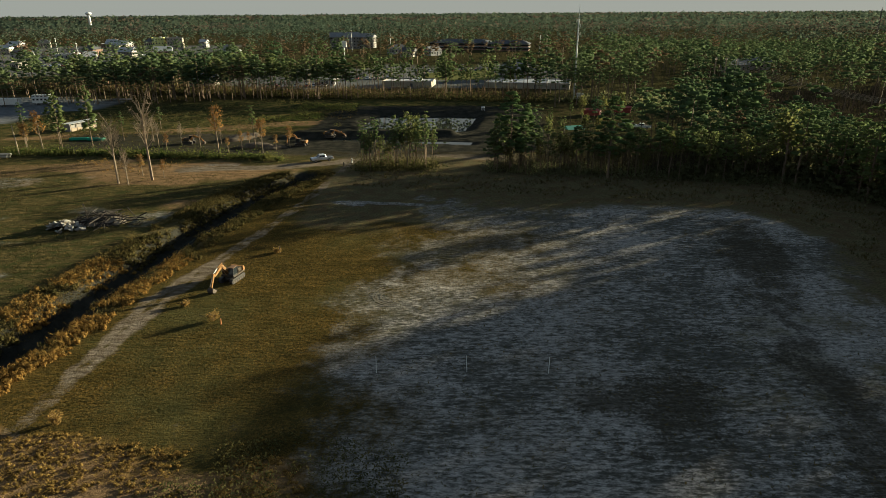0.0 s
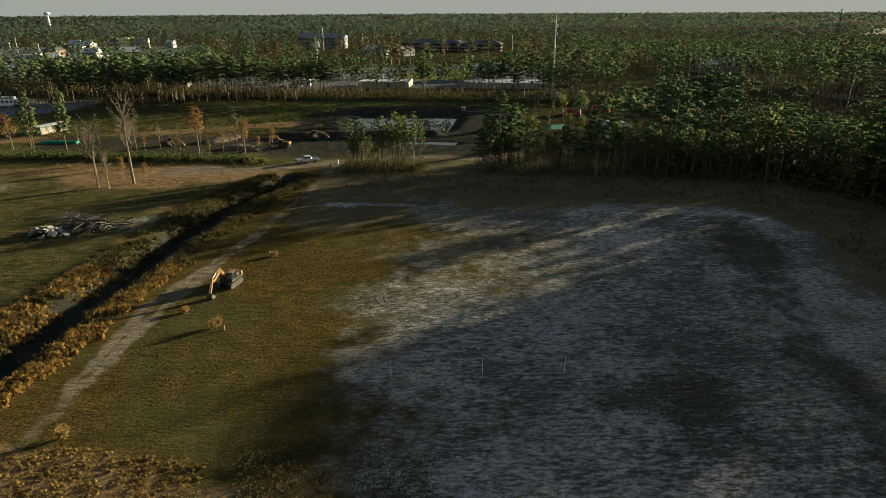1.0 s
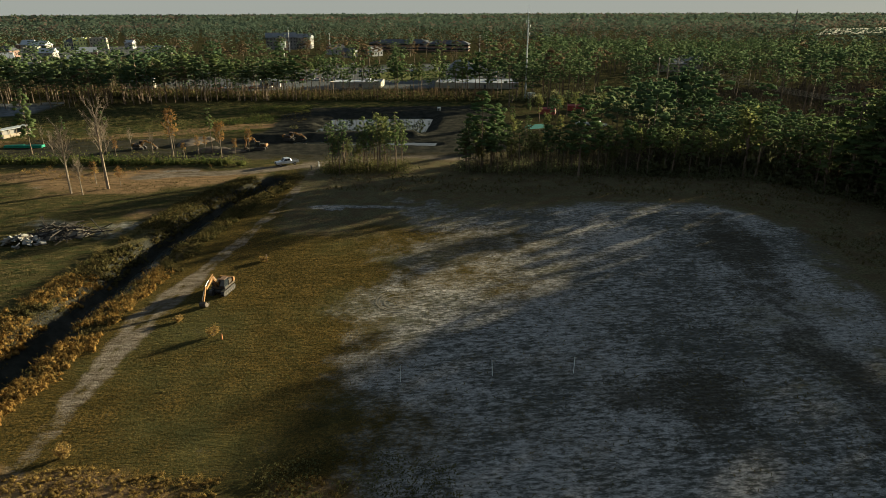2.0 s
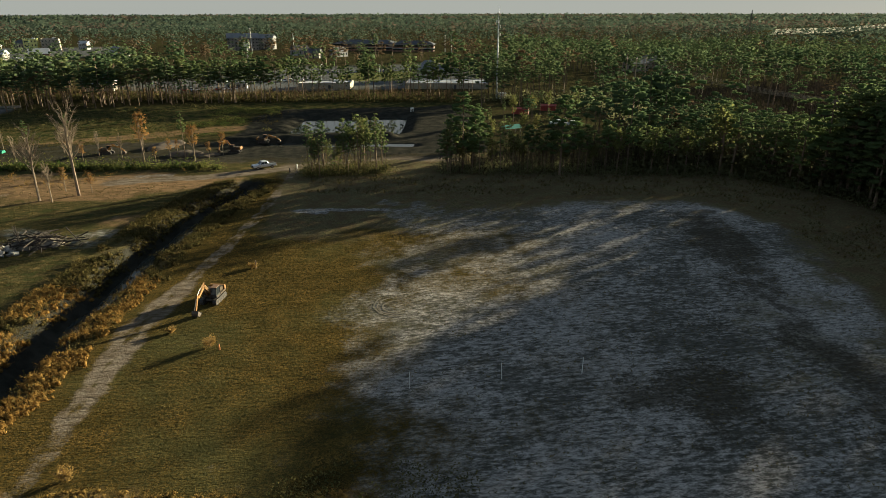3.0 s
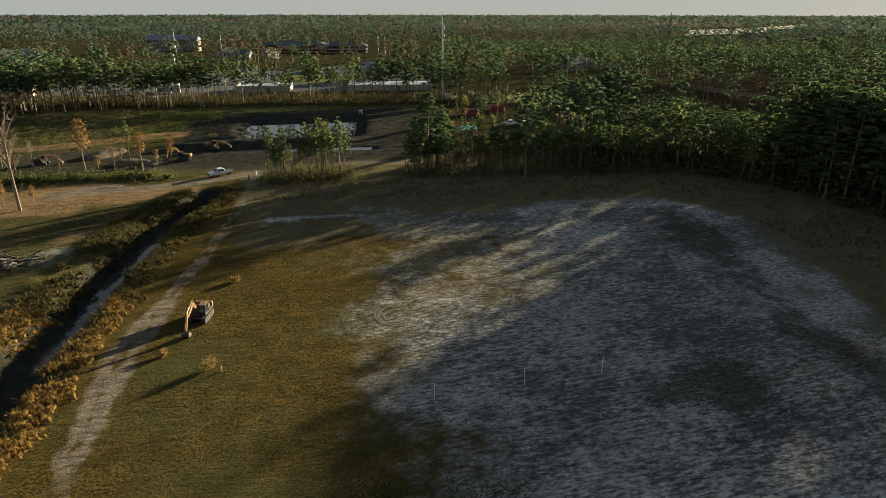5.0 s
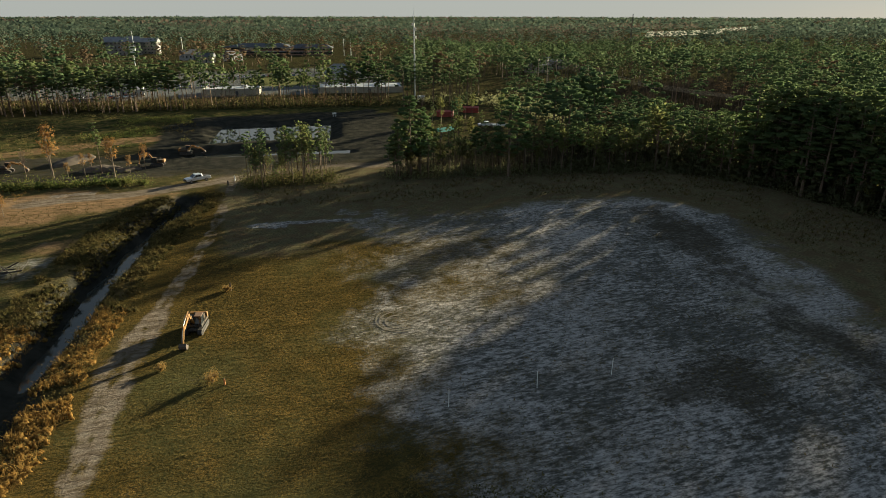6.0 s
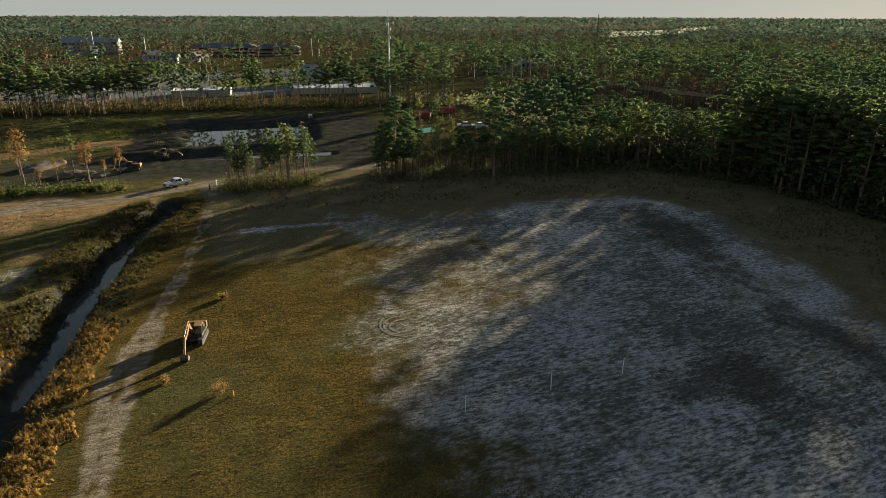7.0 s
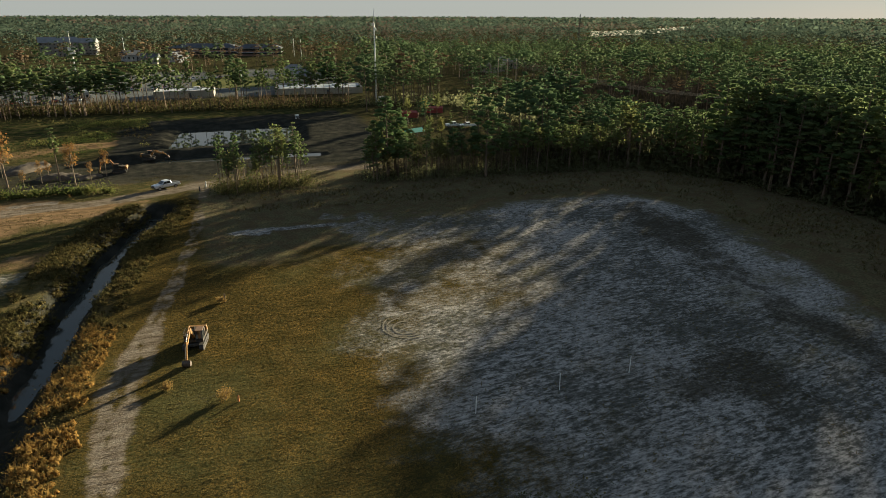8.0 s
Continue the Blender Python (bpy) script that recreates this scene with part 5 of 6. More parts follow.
car_proto = root("parked_car", 0, 0, 0, 0, "parked car in the far lot", "car", "cars in the lots")
cb = slab(B(), [(-2.2, 0.35), (2.2, 0.35), (2.25, 0.7), (1.2, 0.9), (-2.0, 0.95), (-2.25, 0.75)], -0.88, 0.88)
part("body", cb, CARS, car_proto)
cc = part("cabin", slab(B(), [(1.1, 0.9), (0.4, 1.42), (-1.2, 1.42), (-1.9, 0.92)], -0.76, 0.76), GLASS, car_proto, "dark window band")
part("roof", box(B(), (-0.4, 0, 1.43), (1.5, 1.4, 0.05), 0, 0.02), CARS, cc)
for wx in (1.4, -1.4):
    for side in (-1, 1):
        part("wheel", rod(B(), (wx, side * 0.78, 0.33), (wx, side * 0.92, 0.33), 0.33, sides=10), BLACK, car_proto)
cr = np.random.default_rng(5)
spots = [(-58 + 3.0 * i, 372, 90) for i in range(12) if i % 4] + [(28 + 3.0 * i, 352, 90) for i in range(14) if i % 3] + [(-300 + 3.2 * i, 480, 90) for i in range(14) if i % 4] + [(-305 + 3.2 * i, 520, 90) for i in range(16) if i % 3]
spots += [(-86 + 3.1 * i, 335 + i * 0.2, 88) for i in range(9) if i != 4]
spots += [(-20 + 3.0 * i, 420, 90) for i in range(16) if i % 5] + [(-340 + 3.3 * i, 560, 90) for i in range(14) if i % 3]
car_proto.matrix_basis = pose(-61, 372, 0, 0, 0, 90)
for x, y, t in spots:
    copy_thing(car_proto, pose(x, y, float(height(x, y)), 0, 0, t + cr.uniform(-3, 3) + (180 if cr.uniform() < 0.5 else 0)))


def trailer(x, y, turn, length, label, cab=None):
    """A white box trailer or lorry body on wheels."""
    ob = root("box_truck" if cab else "trailer", x, y, float(height(x, y)), turn, label, "trailer")
    part("body", box(B(), (0, 0, 1.95), (length, 2.4, 2.5), 0, 0.08), PALE, ob)
    part("chassis", box(B(), (0, 0, 0.6), (length, 1.2, 0.2)), DARKSTEEL, ob)
    for wx in (-length * 0.3, length * 0.3):
        for side in (-1, 1):
            wheel(ob, wx, side * 1.0, side, 0.45)
    for k in range(int(length / 1.6)):
        part("side_window", box(B(), (-length / 2 + 0.8 + 1.6 * k, -1.205, 2.3), (0.9, 0.03, 0.7)), GLASS, ob, "dark side window")
    if cab:
        part("cab", box(B(), (length / 2 + 0.95, 0, 1.6), (1.9, 2.2, 2.1), 0, 0.18), cab, ob, "blue driver's cab")
    return ob


BLUE = plain("blue_paint", (0.03, 0.16, 0.42), (0.03, 0.12, 0.32), 0.45, 0, 1.5)
trailer(-184, 270, 185, 9, "white box lorry with a blue cab on the lot", BLUE)
trailer(-172, 274, 5, 8, "white caravan trailer parked on the lot")
trailer(-178, 283, 8, 7, "small white trailer at the lot's back edge")

# ---- yard things ----
shed = root("site_shed", -122.5, 212.5, 0, 68, "long low dull shed with a pale flat roof", "shed")
part("wall", box(B(), (0, 1.3, 1.25), (10, 0.15, 2.5)), DULLWALL, shed)
part("end_wall", box(B(), (-4.95, 0, 1.25), (0.15, 2.7, 2.5)), DULLWALL, shed)
part("end_wall", box(B(), (4.95, 0, 1.25), (0.15, 2.7, 2.5)), DULLWALL, shed)
for k in range(5):
    part("post", box(B(), (-4.6 + 2.3 * k, -1.3, 1.25), (0.14, 0.14, 2.5)), WOODGREY, shed)
part("front_panel", box(B(), (0, -1.22, 0.5), (9.6, 0.08, 1.0)), WOODGREY, shed)
part("roof", box(B(), (0, 0, 2.58), (10.8, 3.6, 0.14), 0, 0.03), PALEROOF, shed, "pale sheet roof")

for k, (x, y, t) in enumerate([(-112.5, 193, 2), (-107, 192.5, -3)]):
    pipe_ob = root("pipe_stack", x, y, 0, t, "low stack of green plastic pipes beside the hedge", "pipes", "pipe stacks")
    for i in range(5):
        b = rod(B(), (-2.6, -0.8 + 0.4 * i, 0.24), (2.6, -0.8 + 0.4 * i, 0.24), 0.19, sides=10)
        part("pipe", b, GREENSHEET, pipe_ob)
    for i in range(4):
        part("pipe", rod(B(), (-2.6, -0.6 + 0.4 * i, 0.58), (2.6, -0.6 + 0.4 * i, 0.58), 0.19, sides=10), GREENSHEET, pipe_ob)

pole_ob = root("utility_pole", -117.4, 171.5, 0, 0, "pale wooden utility pole standing behind the hedge", "utility pole")
part("pole", rod(B(), (0, 0, -0.3), (-0.25, 0, 8.2), 0.17, 0.11, 10), WOODGREY, pole_ob)
part("cap", rod(B(), (-0.25, 0, 8.2), (-0.25, 0, 8.3), 0.13, 0.05, 10), DARKSTEEL, pole_ob)

logs = root("log_pile", -121.5, 168.2, 0, 10, "heap of pale stripped logs at the meadow's edge", "logs")
lr = random.Random(3)
for i in range(7):
    yy, zz = (-0.9 + 0.6 * i, 0.3) if i < 4 else (-0.6 + 0.6 * (i - 4), 0.85)
    off = lr.uniform(-0.5, 0.5)
    part("log", rod(B(), (-3.2 + off, yy, zz), (3.2 + off, yy + lr.uniform(-0.15, 0.15), zz), 0.36, 0.3, 9), CREAM, logs)

barrier = root("concrete_barrier", -145, 287.5, 0, 8, "low pale concrete barrier at the lot's end", "barrier")
for k in range(3):
    prof = [(-0.3, 0), (0.3, 0), (0.12, 0.5), (0.1, 0.85), (-0.1, 0.85), (-0.12, 0.5)]
    part("segment", slab(B(), prof, -4.6 + 3.1 * k, -1.6 + 3.1 * k, pose(0, 0, 0, 0, 0, 90)), CONCRETE, barrier)

# heap of rubble with branches
rub = root("rubble_heap", -68.6, 107.8, 0, 0, "heap of broken pale concrete slabs on the meadow", "rubble", scale=1.2)
heap_rng = random.Random(9)


def chunk(s):
    b = box(B(), (0, 0, 0), s)
    for v in b.verts:
        v.co += Vector((heap_rng.uniform(-1, 1) * s[0], heap_rng.uniform(-1, 1) * s[1], heap_rng.uniform(-1, 1) * s[2])) * 0.16
    bmesh.ops.bevel(b, geom=b.edges[:], offset=min(s) * 0.08, segments=1, affect="EDGES")
    return b


DARKRUB = plain("earthy_rubble", (0.22, 0.19, 0.15), (0.12, 0.10, 0.08), 0.95, 0, 1.5, 0.1, 0.4)
for i in range(70):
    a, rr = heap_rng.uniform(0, 6.28), heap_rng.uniform(0, 1) ** 0.7
    x, y = math.cos(a) * rr * 3.4, math.sin(a) * rr * 2.0
    z = max(0.1, 1.25 * (1 - rr) + heap_rng.uniform(-0.1, 0.15))
    s = (heap_rng.uniform(0.35, 1.1), heap_rng.uniform(0.3, 0.8), heap_rng.uniform(0.12, 0.35))
    part("slab" if s[0] > 0.7 else "lump", chunk(s), CONCRETE if i % 3 else DARKRUB, rub, m=pose(x, y, z, heap_rng.uniform(-40, 40), heap_rng.uniform(-40, 40), heap_rng.uniform(0, 360)))
brush = root("brush_heap", -63.8, 111.6, 0, 0, "dark heap of cut branches and roots", "branches", scale=1.7)
q = []
hr = np.random.default_rng(12)
for i in range(150):
    c = hr.normal(size=3) * np.array([1.7, 0.9, 0.25]) + [0, 0, 0.25]
    c[2] = abs(c[2]) * (1.6 if abs(c[0]) < 1.5 else 0.7)
    d = unit(hr.normal(size=3) * [1, 1, 0.35]) * hr.uniform(0.5, 1.5)
    q.append(tube([c - d, c, c + d + [0, 0, 0.1]], [0.06, 0.05, 0.02], 4))
q = np.concatenate(q)
child("brushwood", quads_mesh("brushwood", q.reshape(-1, 3), len(q), plain("dark_dead_wood", (0.042, 0.033, 0.026), (0.02, 0.018, 0.016), 0.95)), brush)
mound = B()
bmesh.ops.create_icosphere(mound, subdivisions=3, radius=1.0, matrix=Matrix.Diagonal((2.6, 1.5, 0.55, 1)))
for v in mound.verts:
    v.co *= 1 + 0.18 * noise.noise(v.co * 1.3)
part("soil", mound, DARKRUB, brush, "dark crumbled earth", smooth=True)

# stakes, posts and small bushes on the field
for i, (x, y) in enumerate([(-6.9, 58.8), (2.9, 58.9), (11.8, 58.6)]):
    st = root("survey_stake", x, y, float(height(x, y)), 0, "thin pale survey stake in the sandy field", "stake", "survey stakes")
    part("shaft", box(B(), (0, 0, 0.95), (0.06, 0.05, 2.1), 0, 0, lr.uniform(-3, 3)), PALE, st)
    part("flag", box(B(), (0.1, 0, 1.9), (0.2, 0.012, 0.1)), WOODGREY, st, "faded ribbon")


def bush(x, y, h, mat, label, wide=1.0, seed=1, twiggy=True):
    r = np.random.default_rng(seed)
    ob = root("bush", x, y, float(height(x, y)), seed * 40, label, "bush")
    wood, green = [], []
    for i in range(26):
        a = r.uniform(0, 6.28)
        e = np.array([math.cos(a) * wide * r.uniform(0.1, 0.6), math.sin(a) * wide * r.uniform(0.1, 0.6), r.uniform(0.5, 1.0)]) * h
        wood.append(tube([np.zeros(3), e * [0.4, 0.4, 0.6], e], [0.03, 0.02, 0.008], 3))
        green.append(leaf_quads(r, e * r.uniform(0.45, 1.05, (24, 1)) + r.normal(size=(24, 3)) * 0.12 * h, 0.17, 0.5))
    w_, g_ = np.concatenate(wood), np.concatenate(green)
    child("stem", quads_mesh("stem", w_.reshape(-1, 3), len(w_), PALE_BARK), ob)
    child("foliage", quads_mesh("foliage", g_.reshape(-1, 3), len(g_), mat), ob)
    return ob


DRY = foliage("dry_shrub_leaves", (0.26, 0.17, 0.05), (0.34, 0.23, 0.08), "random", 0.4)
bush(-28.9, 71.2, 1.35, DRY, "golden dry bush on the brown turf", 1.2, 1)
bush(-34.2, 75.6, 0.8, DRY, "small tuft of dry weeds near the excavator", 1.5, 2)
bush(-36.9, 50.3, 1.2, DRY, "round golden weed clump in the near turf", 1.2, 3)
bush(-26.8, 95.3, 0.8, DRY, "thin weeds round an old post", 1.8, 4)
post = root("old_post", -26.3, 95.1, 0, 0, "short dark weathered post among weeds", "post")
part("shaft", rod(B(), (0, 0, -0.1), (0.05, 0, 1.2), 0.12, 0.1, 8), BARK, post)
mk = root("marker_post", -27.7, 70.4, 0, 0, "small faded orange marker post by a bush", "marker")
part("shaft", rod(B(), (0, 0, 0), (0, 0, 0.75), 0.1, 0.08, 8), ORANGE, mk)
part("cap", rod(B(), (0, 0, 0.75), (0, 0, 0.82), 0.08, 0.03, 8), TANROOF, mk)
for x, y, h, mt, lb in ((-24.8, 156.2, 1.0, BLACK, "dark short bollard at the road junction"), (-23.2, 159.4, 1.2, PALE, "white short bollard at the road junction")):
    bo = root("bollard", x, y, float(height(x, y)), 0, lb, "bollard")
    part("shaft", rod(B(), (0, 0, 0), (0, 0, h), 0.17, 0.15, 10), mt, bo)
pump = root("pump_frame", 16.3, 248, float(height(16.3, 248)), 20, "white pump frame on legs beside the pond", "pump", scale=0.65)
for sx in (-0.8, 0.8):
    for sy in (-0.5, 0.5):
        part("leg", rod(B(), (sx, sy, 0), (sx, sy, 1.6), 0.09, sides=6), PALE, pump)
part("tank", box(B(), (0, 0, 1.9), (2.0, 1.3, 0.8), 0, 0.1), PALE, pump)

# grey spoil heaps in the yard
DUGSOIL = plain("dug_soil", (0.11, 0.09, 0.07), (0.05, 0.042, 0.034), 0.95, 0, 0.8, 0.1, 0.5)
for i, (x, y, rx, ry, h) in enumerate([(-54, 181, 5, 2.5, 1.2), (-48, 178.5, 3.5, 1.8, 0.8), (-38, 198, 5, 3, 1.5), (-62, 194, 7, 3, 1.4)]):
    m_ = B()
    bmesh.ops.create_icosphere(m_, subdivisions=4, radius=1.0, matrix=Matrix.Diagonal((rx, ry, h, 1)))
    for v in m_.verts:
        v.co.z += 0.3 * noise.noise(Vector((v.co.x * 0.9 + i * 9, v.co.y * 0.9, 0))) + 0.14 * noise.noise(Vector((v.co.x * 2.5, v.co.y * 2.5, i)))
    sp = root("spoil_heap", x, y, 0, i * 20, "heap of grey dug soil in the work yard", "soil heap", "spoil heaps")
    part("soil", m_, DUGSOIL, sp, smooth=True)

# ---- masts, tower, power line ----
mast = root("radio_mast", 58.5, 281, 0, 0, "tall slender pale steel radio mast above the pines", "mast")
part("pole", rod(B(), (0, 0, 0), (0, 0, 33), 0.42, 0.26, 12), SILVER, mast)
part("tip", rod(B(), (0, 0, 33), (0, 0, 38.5), 0.12, 0.05, 8), PALE, mast)
for z, side in ((30.5, 1), (32.4, -1), (27.2, 1)):
    ar = part("antenna_arm", rod(B(), (0, 0, z), (side * 0.7, 0, z), 0.06, sides=6), DARKSTEEL, mast)
    part("antenna", box(B(), (side * 0.8, 0, z), (0.3, 0.4, 1.2), 0, 0.05), PALE, ar)
part("base_hut", box(B(), (2.5, -1, 1.3), (3, 2.4, 2.6), 0, 0.05), PALE, mast)

far_mast = root("lattice_mast", 392, 592, 0, 0, "dark lattice mast far off above the woods", "mast")
legs = [(1.0, 0), (-0.5, 0.87), (-0.5, -0.87)]
for i in range(3):
    part("leg", rod(B(), (*[c * 1.3 for c in legs[i]], 0), (*[c * 0.35 for c in legs[i]], 37), 0.22, 0.14, 5), DARKSTEEL, far_mast)
b = B()
for k in range(12):
    z0, z1 = k * 3.08, (k + 1) * 3.08
    s0, s1 = 1.3 - 0.95 * z0 / 37, 1.3 - 0.95 * z1 / 37
    for i in range(3):
        j = (i + 1) % 3
        rod(b, (legs[i][0] * s0, legs[i][1] * s0, z0), (legs[j][0] * s1, legs[j][1] * s1, z1), 0.1, sides=4)
part("braces", b, DARKSTEEL, far_mast)

tower = root("water_tower", -939, 1766, 0, 0, "white water tower on a slender stem, far away", "water tower")
part("stem", rod(B(), (0, 0, 0), (0, 0, 30), 4.0, 2.6, 16), PALE, tower)
tk_ = B()
bmesh.ops.create_uvsphere(tk_, u_segments=20, v_segments=12, radius=1, matrix=Matrix.Translation((0, 0, 36)) @ Matrix.Diagonal((8, 8, 4, 1)))
part("tank", tk_, PALE, tower, smooth=True)

line_a, line_b = Vector((108.5, 116.5, 0)), Vector((121, 275, 0))
across = Vector((0.79, -0.61, 0)) * 4.2
pole_tops = {}
for name, at_ in (("near", line_a), ("far", line_b)):
    for k in (-1, 0, 1):
        p = at_ + across * k
        po = root("power_pole", p.x, p.y, float(height(p.x, p.y)), 52, "pale power line pole in the cleared corridor", "power pole", "power line poles")
        part("pole", rod(B(), (0, 0, 0), (0, 0, 17.5), 0.22, 0.15, 10), WOODGREY, po)
        part("crossarm", box(B(), (0, 0, 16.6), (2.6, 0.16, 0.2)), WOODGREY, po)
        for s in (-1.1, 1.1):
            part("insulator", rod(B(), (s, 0, 16.7), (s, 0, 17.1), 0.09, sides=6), PALE, po)
for k in (-1, 0, 1):
    for s in (-1, 1):
        a = line_a + across * k + across.normalized() * 1.1 * s + Vector((0, 0, 17.1))
        c = line_b + across * k + across.normalized() * 1.1 * s + Vector((0, 0, 17.1))
        pts = [a.lerp(c, i / 16) - Vector((0, 0, 3.0 * 4 * (i / 16) * (1 - i / 16))) for i in range(17)]
        wq = tube([np.array(p) for p in pts], [0.035] * 17, 4)
        wo = new("power_line", quads_mesh("power_line", wq.reshape(-1, 3), len(wq), WOODGREY))
        tagged(wo, "slack pale power line over the cleared corridor", "power line", "power lines")


# ---- buildings ----
def windows_on(ob, wall, w, d, h, storeys, per, sides=("front", "right", "left")):
    """Rows of windows, each with a frame and a sill, set into the walls."""
    for st in range(storeys):
        zc = h / storeys * (st + 0.55)
        hh = h / storeys * 0.36
        for side in sides:
            length = w if side == "front" else d
            n = per if side == "front" or not per else max(2, int(per * d / w))
            for k in range(n):
                c = -length / 2 + length * (k + 0.5) / n
                ww = length / n * 0.34
                if side == "front":
                    pos_, size, fs = (c, -d / 2, zc), (ww, 0.12, hh), (ww + 0.24, 0.1, hh + 0.24)
                else:
                    s = 1 if side == "right" else -1
                    pos_, size, fs = (s * w / 2, c, zc), (0.12, ww, hh), (0.1, ww + 0.24, hh + 0.24)
                win = part("window", box(B(), pos_, size), GLASS, wall)


def building(name, x, y, turn, w, d, h, storeys, per, wall_mat, roof_mat, roof, label, category="building"):
    """A building: walls, roof, windows, door. Its front looks to -y."""
    ob = root(name, x, y, float(height(x, y)) - 0.1, turn, label, category)
    wall = part("wall", box(B(), (0, 0, h / 2), (w, d, h)), WALLWHITE if wall_mat == PALE else wall_mat, ob)
    windows_on(ob, wall, w, d, h, storeys, per)
    part("door", box(B(), (w * 0.1, -d / 2, 1.05), (1.2, 0.16, 2.1)), DARKROOF, wall)
    if roof == "flat":
        b = box(B(), (0, 0, h + 0.1), (w - 0.8, d - 0.8, 0.24))
        part("roof", b, roof_mat, ob)
        b = B()
        for c, s in (((0, -d / 2 + 0.15, h + 0.3), (w, 0.3, 0.6)), ((0, d / 2 - 0.15, h + 0.3), (w, 0.3, 0.6)), ((-w / 2 + 0.15, 0, h + 0.3), (0.3, d - 0.6, 0.6)), ((w / 2 - 0.15, 0, h + 0.3), (0.3, d - 0.6, 0.6))):
            box(b, c, s)
        part("parapet", b, WALLWHITE if wall_mat == BRICKRED else wall_mat, ob)
        part("roof_unit", box(B(), (w * 0.2, d * 0.1, h + 0.8), (min(3, w * 0.2), min(2, d * 0.3), 1.2), 0, 0.1), SILVER, ob)
    else:
        o = 0.6
        b = B()
        rise = d * 0.33 if roof == "gable" else d * 0.4
        inset = 0.0 if roof == "gable" else min(w, d) * 0.48
        vs = [b.verts.new(v) for v in ((-w / 2 - o, -d / 2 - o, h), (w / 2 + o, -d / 2 - o, h), (w / 2 + o, d / 2 + o, h), (-w / 2 - o, d / 2 + o, h), (-w / 2 - o + inset, 0, h + rise), (w / 2 + o - inset, 0, h + rise))]
        for f in ((0, 1, 5, 4), (2, 3, 4, 5), (1, 2, 5), (3, 0, 4), (3, 2, 1, 0)):
            b.faces.new([vs[i] for i in f])
        part("roof", b, roof_mat, ob)
        if roof == "gable":
            g_ = B()
            slab(g_, [(-d / 2, h - 0.02), (d / 2, h - 0.02), (0, h + rise * 0.86)], -w / 2 - 0.5, -w / 2 - 0.58 + 0.02, pose(0, 0, 0, 0, 0, 90))
            part("chimney", box(B(), (w * 0.25, d * 0.1, h + rise), (0.9, 0.9, 1.6)), BRICKRED, ob)
            g_.free()
    return ob


def banded_building(x, y, turn, w, d, storeys, label):
    """An office building: dark glass storeys between pale bands, under a low dark hipped roof."""
    ob = root("office_building", x, y, float(height(x, y)) - 0.1, turn, label, "office building")
    h = storeys * 3.3
    wall = part("wall", box(B(), (0, 0, h / 2), (w - 0.6, d - 0.6, h)), BRICKRED, ob, "dull brick wall")
    for st in range(storeys):
        z = st * 3.3
        part("window_band", box(B(), (0, 0, z + 2.0), (w - 0.4, d - 0.4, 1.5)), GLASS, wall, "dark window band")
        part("pale_band", box(B(), (0, 0, z + 3.05), (w, d, 0.55)), WALLWHITE, wall, "pale horizontal band")
    b = B()
    o, rise, inset = 1.0, 3.4, d * 0.45
    vs = [b.verts.new(v) for v in ((-w / 2 - o, -d / 2 - o, h), (w / 2 + o, -d / 2 - o, h), (w / 2 + o, d / 2 + o, h), (-w / 2 - o, d / 2 + o, h), (-w / 2 + inset, 0, h + rise), (w / 2 - inset, 0, h + rise))]
    for f in ((0, 1, 5, 4), (2, 3, 4, 5), (1, 2, 5), (3, 0, 4), (3, 2, 1, 0)):
        b.faces.new([vs[i] for i in f])
    part("roof", b, DARKROOF, ob, "dark hipped roof")
    return ob


banded_building(22, 672, -20, 64, 26, 2, "long office building with pale bands and a dark roof")
banded_building(66, 640, -14, 40, 16, 2, "lower office wing with pale bands and a dark roof")
building("apartment_block", -102, 690, 8, 30, 14, 12, 4, 9, DULLWALL, GREYROOF, "gable", "four storey cream apartment block among trees", "apartment block")
building("apartment_wing", -80, 705, -12, 16, 12, 11, 4, 5, DULLWALL, GREYROOF, "gable", "cream side wing of the apartment block", "apartment block")
building("pavilion", -199, 612, 10, 19, 15, 2.8, 1, 6, DULLWALL, GREYROOF, "hip", "dull pavilion with a steep grey hipped roof")
building("lime_building", -312, 722, 14, 12, 12, 11, 3, 4, LIMEWALL, PALEROOF, "flat", "yellow green three storey building with a teal panel")
building("cream_building", -296, 728, 14, 16, 12, 11, 3, 5, CREAM, PALEROOF, "flat", "cream three storey building facing the sun")
building("gabled_house", -42, 600, 25, 14, 11, 5, 1, 4, PALE, DARKROOF, "gable", "white gabled house with a dark roof", "house")
building("gabled_house", -29, 562, -15, 12, 10, 4.5, 1, 4, CREAM, DARKROOF, "gable", "cream gabled house with a dark shingle roof", "house")
building("gabled_house", -8, 575, 40, 12, 10, 4.5, 1, 4, PALE, GREYROOF, "gable", "small white house with a grey gabled roof", "house")
building("low_store", -17, 338, -8, 26, 16, 2.6, 1, 0, CREAM, PALEROOF, "flat", "low white store building behind the pines", "store")
building("low_store", 45, 331, -12, 42, 22, 2.4, 1, 0, CREAM, PALEROOF, "flat", "long low store with a pale flat roof", "store")
building("low_store", 42, 372, -5, 18, 14, 5, 1, 6, PALE, GREYROOF, "hip", "white store with a hipped grey roof in the lot", "store")
LAWN = plain("sunlit_lawn", (0.13, 0.125, 0.035), (0.085, 0.09, 0.03), 0.95, 0, 0.15, 0.02)
plot = [(-12, 372), (6, 364), (28, 366), (36, 396), (30, 424), (8, 428), (-10, 404)]
tagged(new("lawn", mesh_from("lawn", [(x, y, float(height(x, y)) + 0.06) for x, y in plot], [tuple(range(len(plot)))], LAWN)), "yellowish mown lawn between the lots", "lawn", kind="structure")
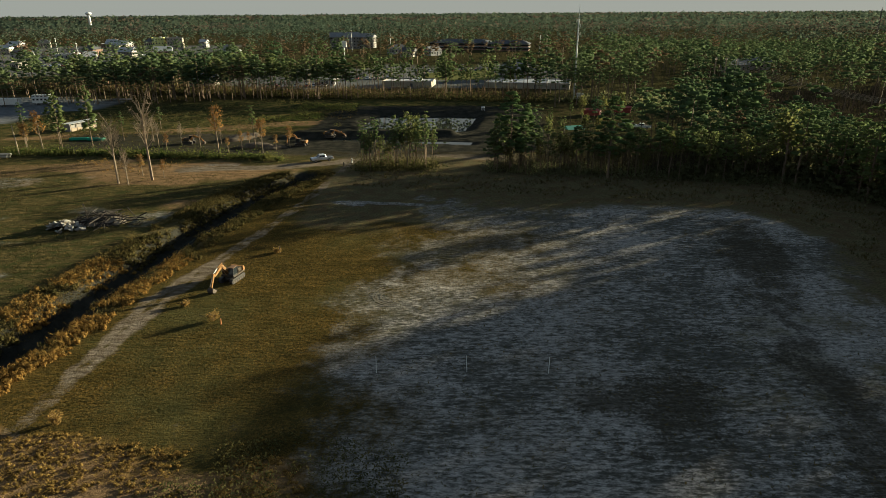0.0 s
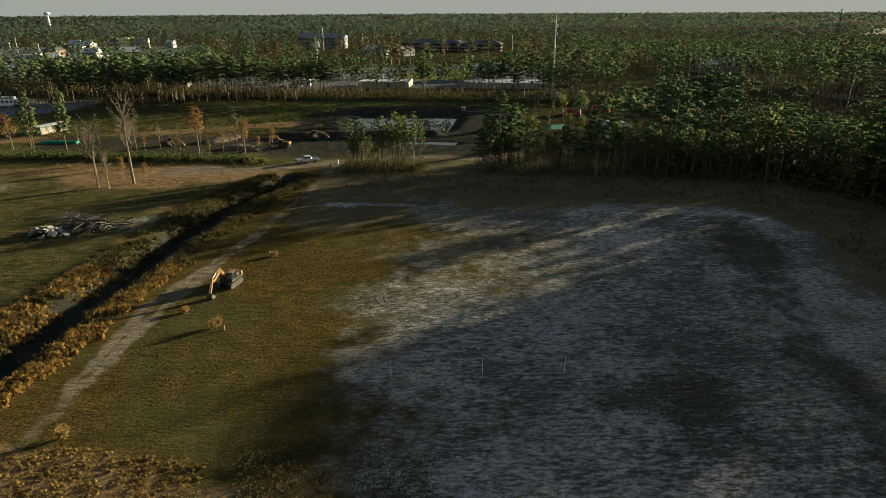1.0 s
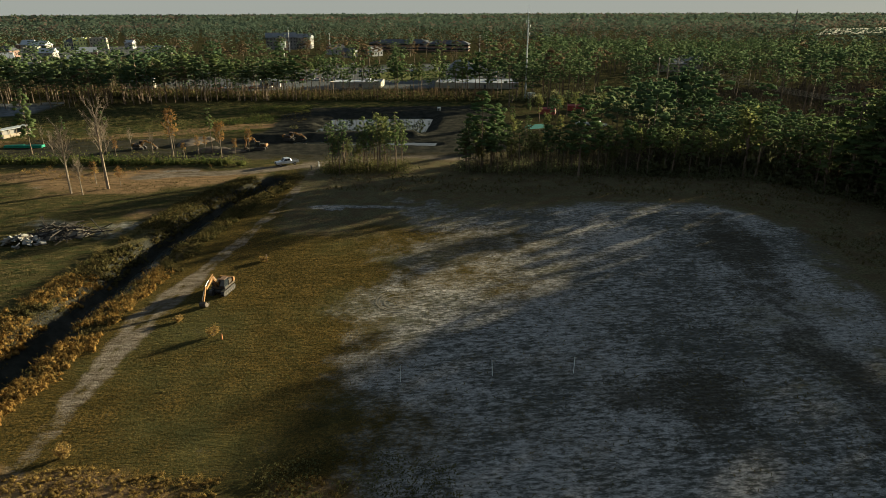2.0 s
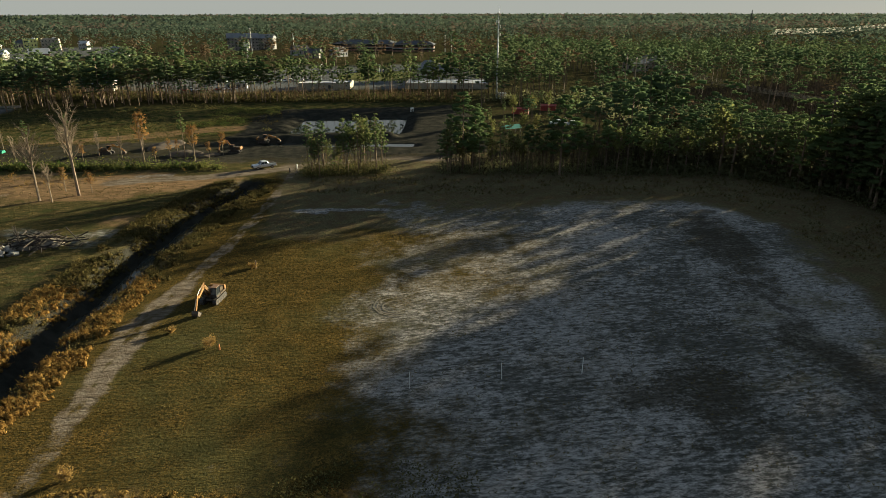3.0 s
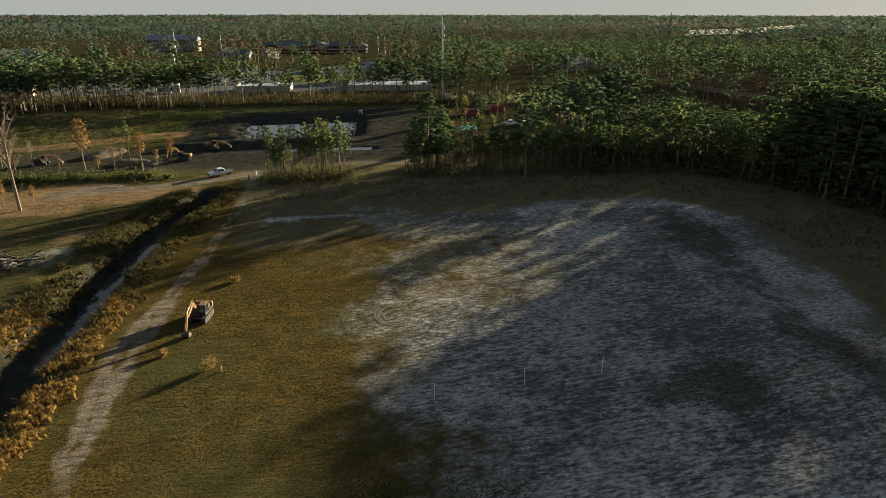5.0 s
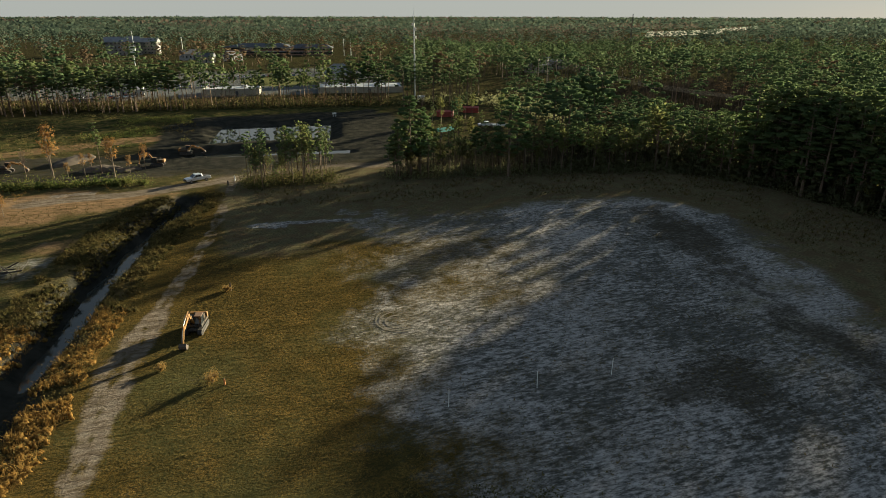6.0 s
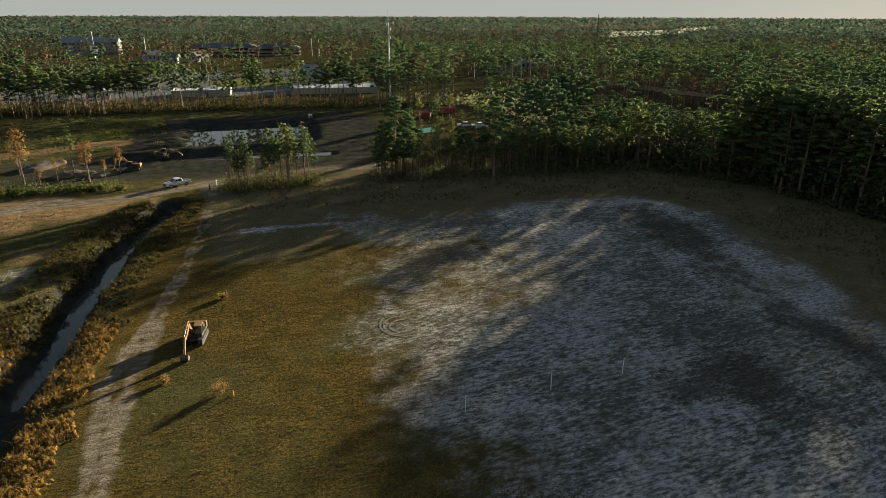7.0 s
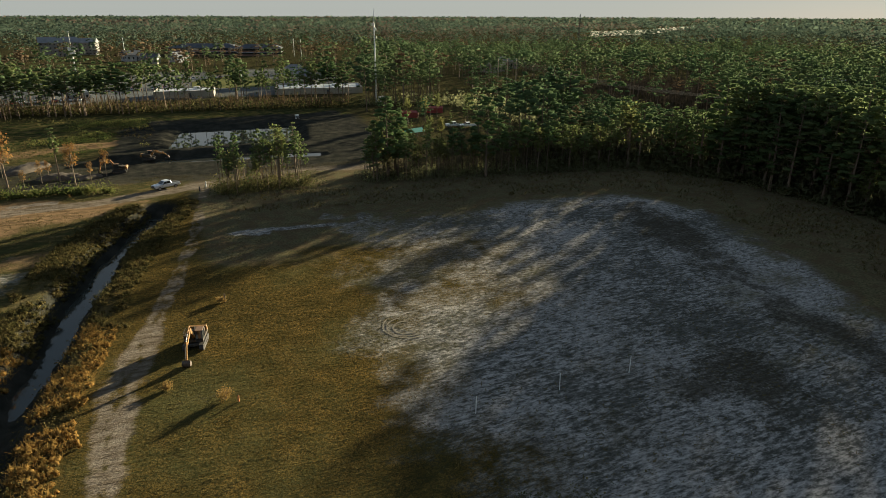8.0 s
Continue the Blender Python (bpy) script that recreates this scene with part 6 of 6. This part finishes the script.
building("small_office", -62, 342, 4, 10, 8, 3.4, 1, 4, PALE, PALEROOF, "flat", "small white office between the pines", "office")
building("lot_kiosk", -128, 345, 6, 14, 9, 3.6, 1, 5, CREAM, GREYROOF, "gable", "cream kiosk with a grey gabled roof", "kiosk")
hr2 = random.Random(17)
for i in range(26):
    x, y = -470 + hr2.uniform(0, 250), 430 + hr2.uniform(0, 330)
    if -330 < x < -285 and 690 < y < 760:
        continue
    w_ = hr2.uniform(8, 17)
    building("town_building", x, y, hr2.uniform(-25, 25), w_, hr2.uniform(8, 14), hr2.uniform(3.5, 7), 1 if i % 3 else 2, 5, (DULLWALL, CREAM, PALE, BRICKRED)[i % 4], (PALEROOF, GREYROOF, DARKROOF)[i % 3], ("gable", "flat", "hip")[i % 3], ("low beige building in the far town", "cream building in the far town", "white house in the far town", "brick building in the far town")[i % 4], "building")
for i, (x, y, t) in enumerate([(181, 398, 20), (281, 224, -20), (205, 420, -10)]):
    building("woods_house", x, y, t, 14, 10, 5, 1, 4, DULLWALL, (GREYROOF, PALEROOF)[i % 2], "gable", ("dull house with a grey gabled roof in the woods", "dull house with a pale gabled roof in the woods")[i % 2], "house")

for x, y, t, lb in ((56.2, 235, -25, "red sheet metal storage container near the woods"), (69.5, 242, -25, "second red storage container behind the pines")):
    co = root("storage_container", x, y, float(height(x, y)), t, lb, "container", "red containers", 0.68)
    bx = part("shell", box(B(), (0, 0, 1.4), (9, 3.4, 2.8), 0, 0.05), REDPAINT, co)
    part("roof", slab(B(), [(-1.9, 2.8), (1.9, 2.8), (0, 3.7)], -4.7, 4.7, pose(0, 0, 0, 0, 0, 90)), REDPAINT, co, "low pitched red roof")
    b = B()
    for k in range(14):
        box(b, (-4.2 + 0.64 * k, -1.72, 1.4), (0.12, 0.06, 2.5))
    part("ribs", b, REDPAINT, bx)
    for k in (-0.85, 0.85):
        part("door", box(B(), (4.52, k, 1.35), (0.06, 1.5, 2.4)), REDPAINT, co)
canopy = root("shade_canopy", 41, 193, float(height(41, 193)), 15, "pale green shade canopy on posts among pines", "canopy")
for sx in (-2.4, 2.4):
    for sy in (-1.6, 1.6):
        part("post", rod(B(), (sx, sy, 0), (sx, sy, 2.5), 0.06, sides=6), DARKSTEEL, canopy)
part("roof", slab(B(), [(-1.9, 2.5), (1.9, 2.5), (0, 3.5)], -2.8, 2.8, pose(0, 0, 0, 0, 0, 90)), plain("pale_green_cloth", (0.25, 0.55, 0.38), (0.2, 0.45, 0.32), 0.8), canopy)

for i, (x, y, h) in enumerate([(-88, 640, 22), (-47, 600, 18), (-330, 560, 17), (-285, 510, 15), (12, 360, 9), (-20, 372, 9), (58, 348, 9), (-262, 470, 13), (92, 612, 15), (98, 610, 15)]):
    lp = root("light_pole", x, y, float(height(x, y)), i * 30, "tall pale lamp pole in a far lot", "lamp pole", "lot lamp poles")
    part("pole", rod(B(), (0, 0, 0), (0, 0, h), 0.3 if h > 10 else 0.12, 0.18 if h > 10 else 0.09, 8), PALE, lp)
    part("lamp_head", box(B(), (0, 0, h), (1.6, 0.5, 0.25), 0, 0.05), SILVER, lp)
sign = root("sign_tower", -76, 508, 0, 0, "white box sign on a tall pole", "sign")
part("pole", rod(B(), (0, 0, 0), (0, 0, 11), 0.35, sides=8), SILVER, sign)
part("panel", box(B(), (0, 0, 13.2), (4.0, 1.2, 4.6), 0, 0.15), PALE, sign)
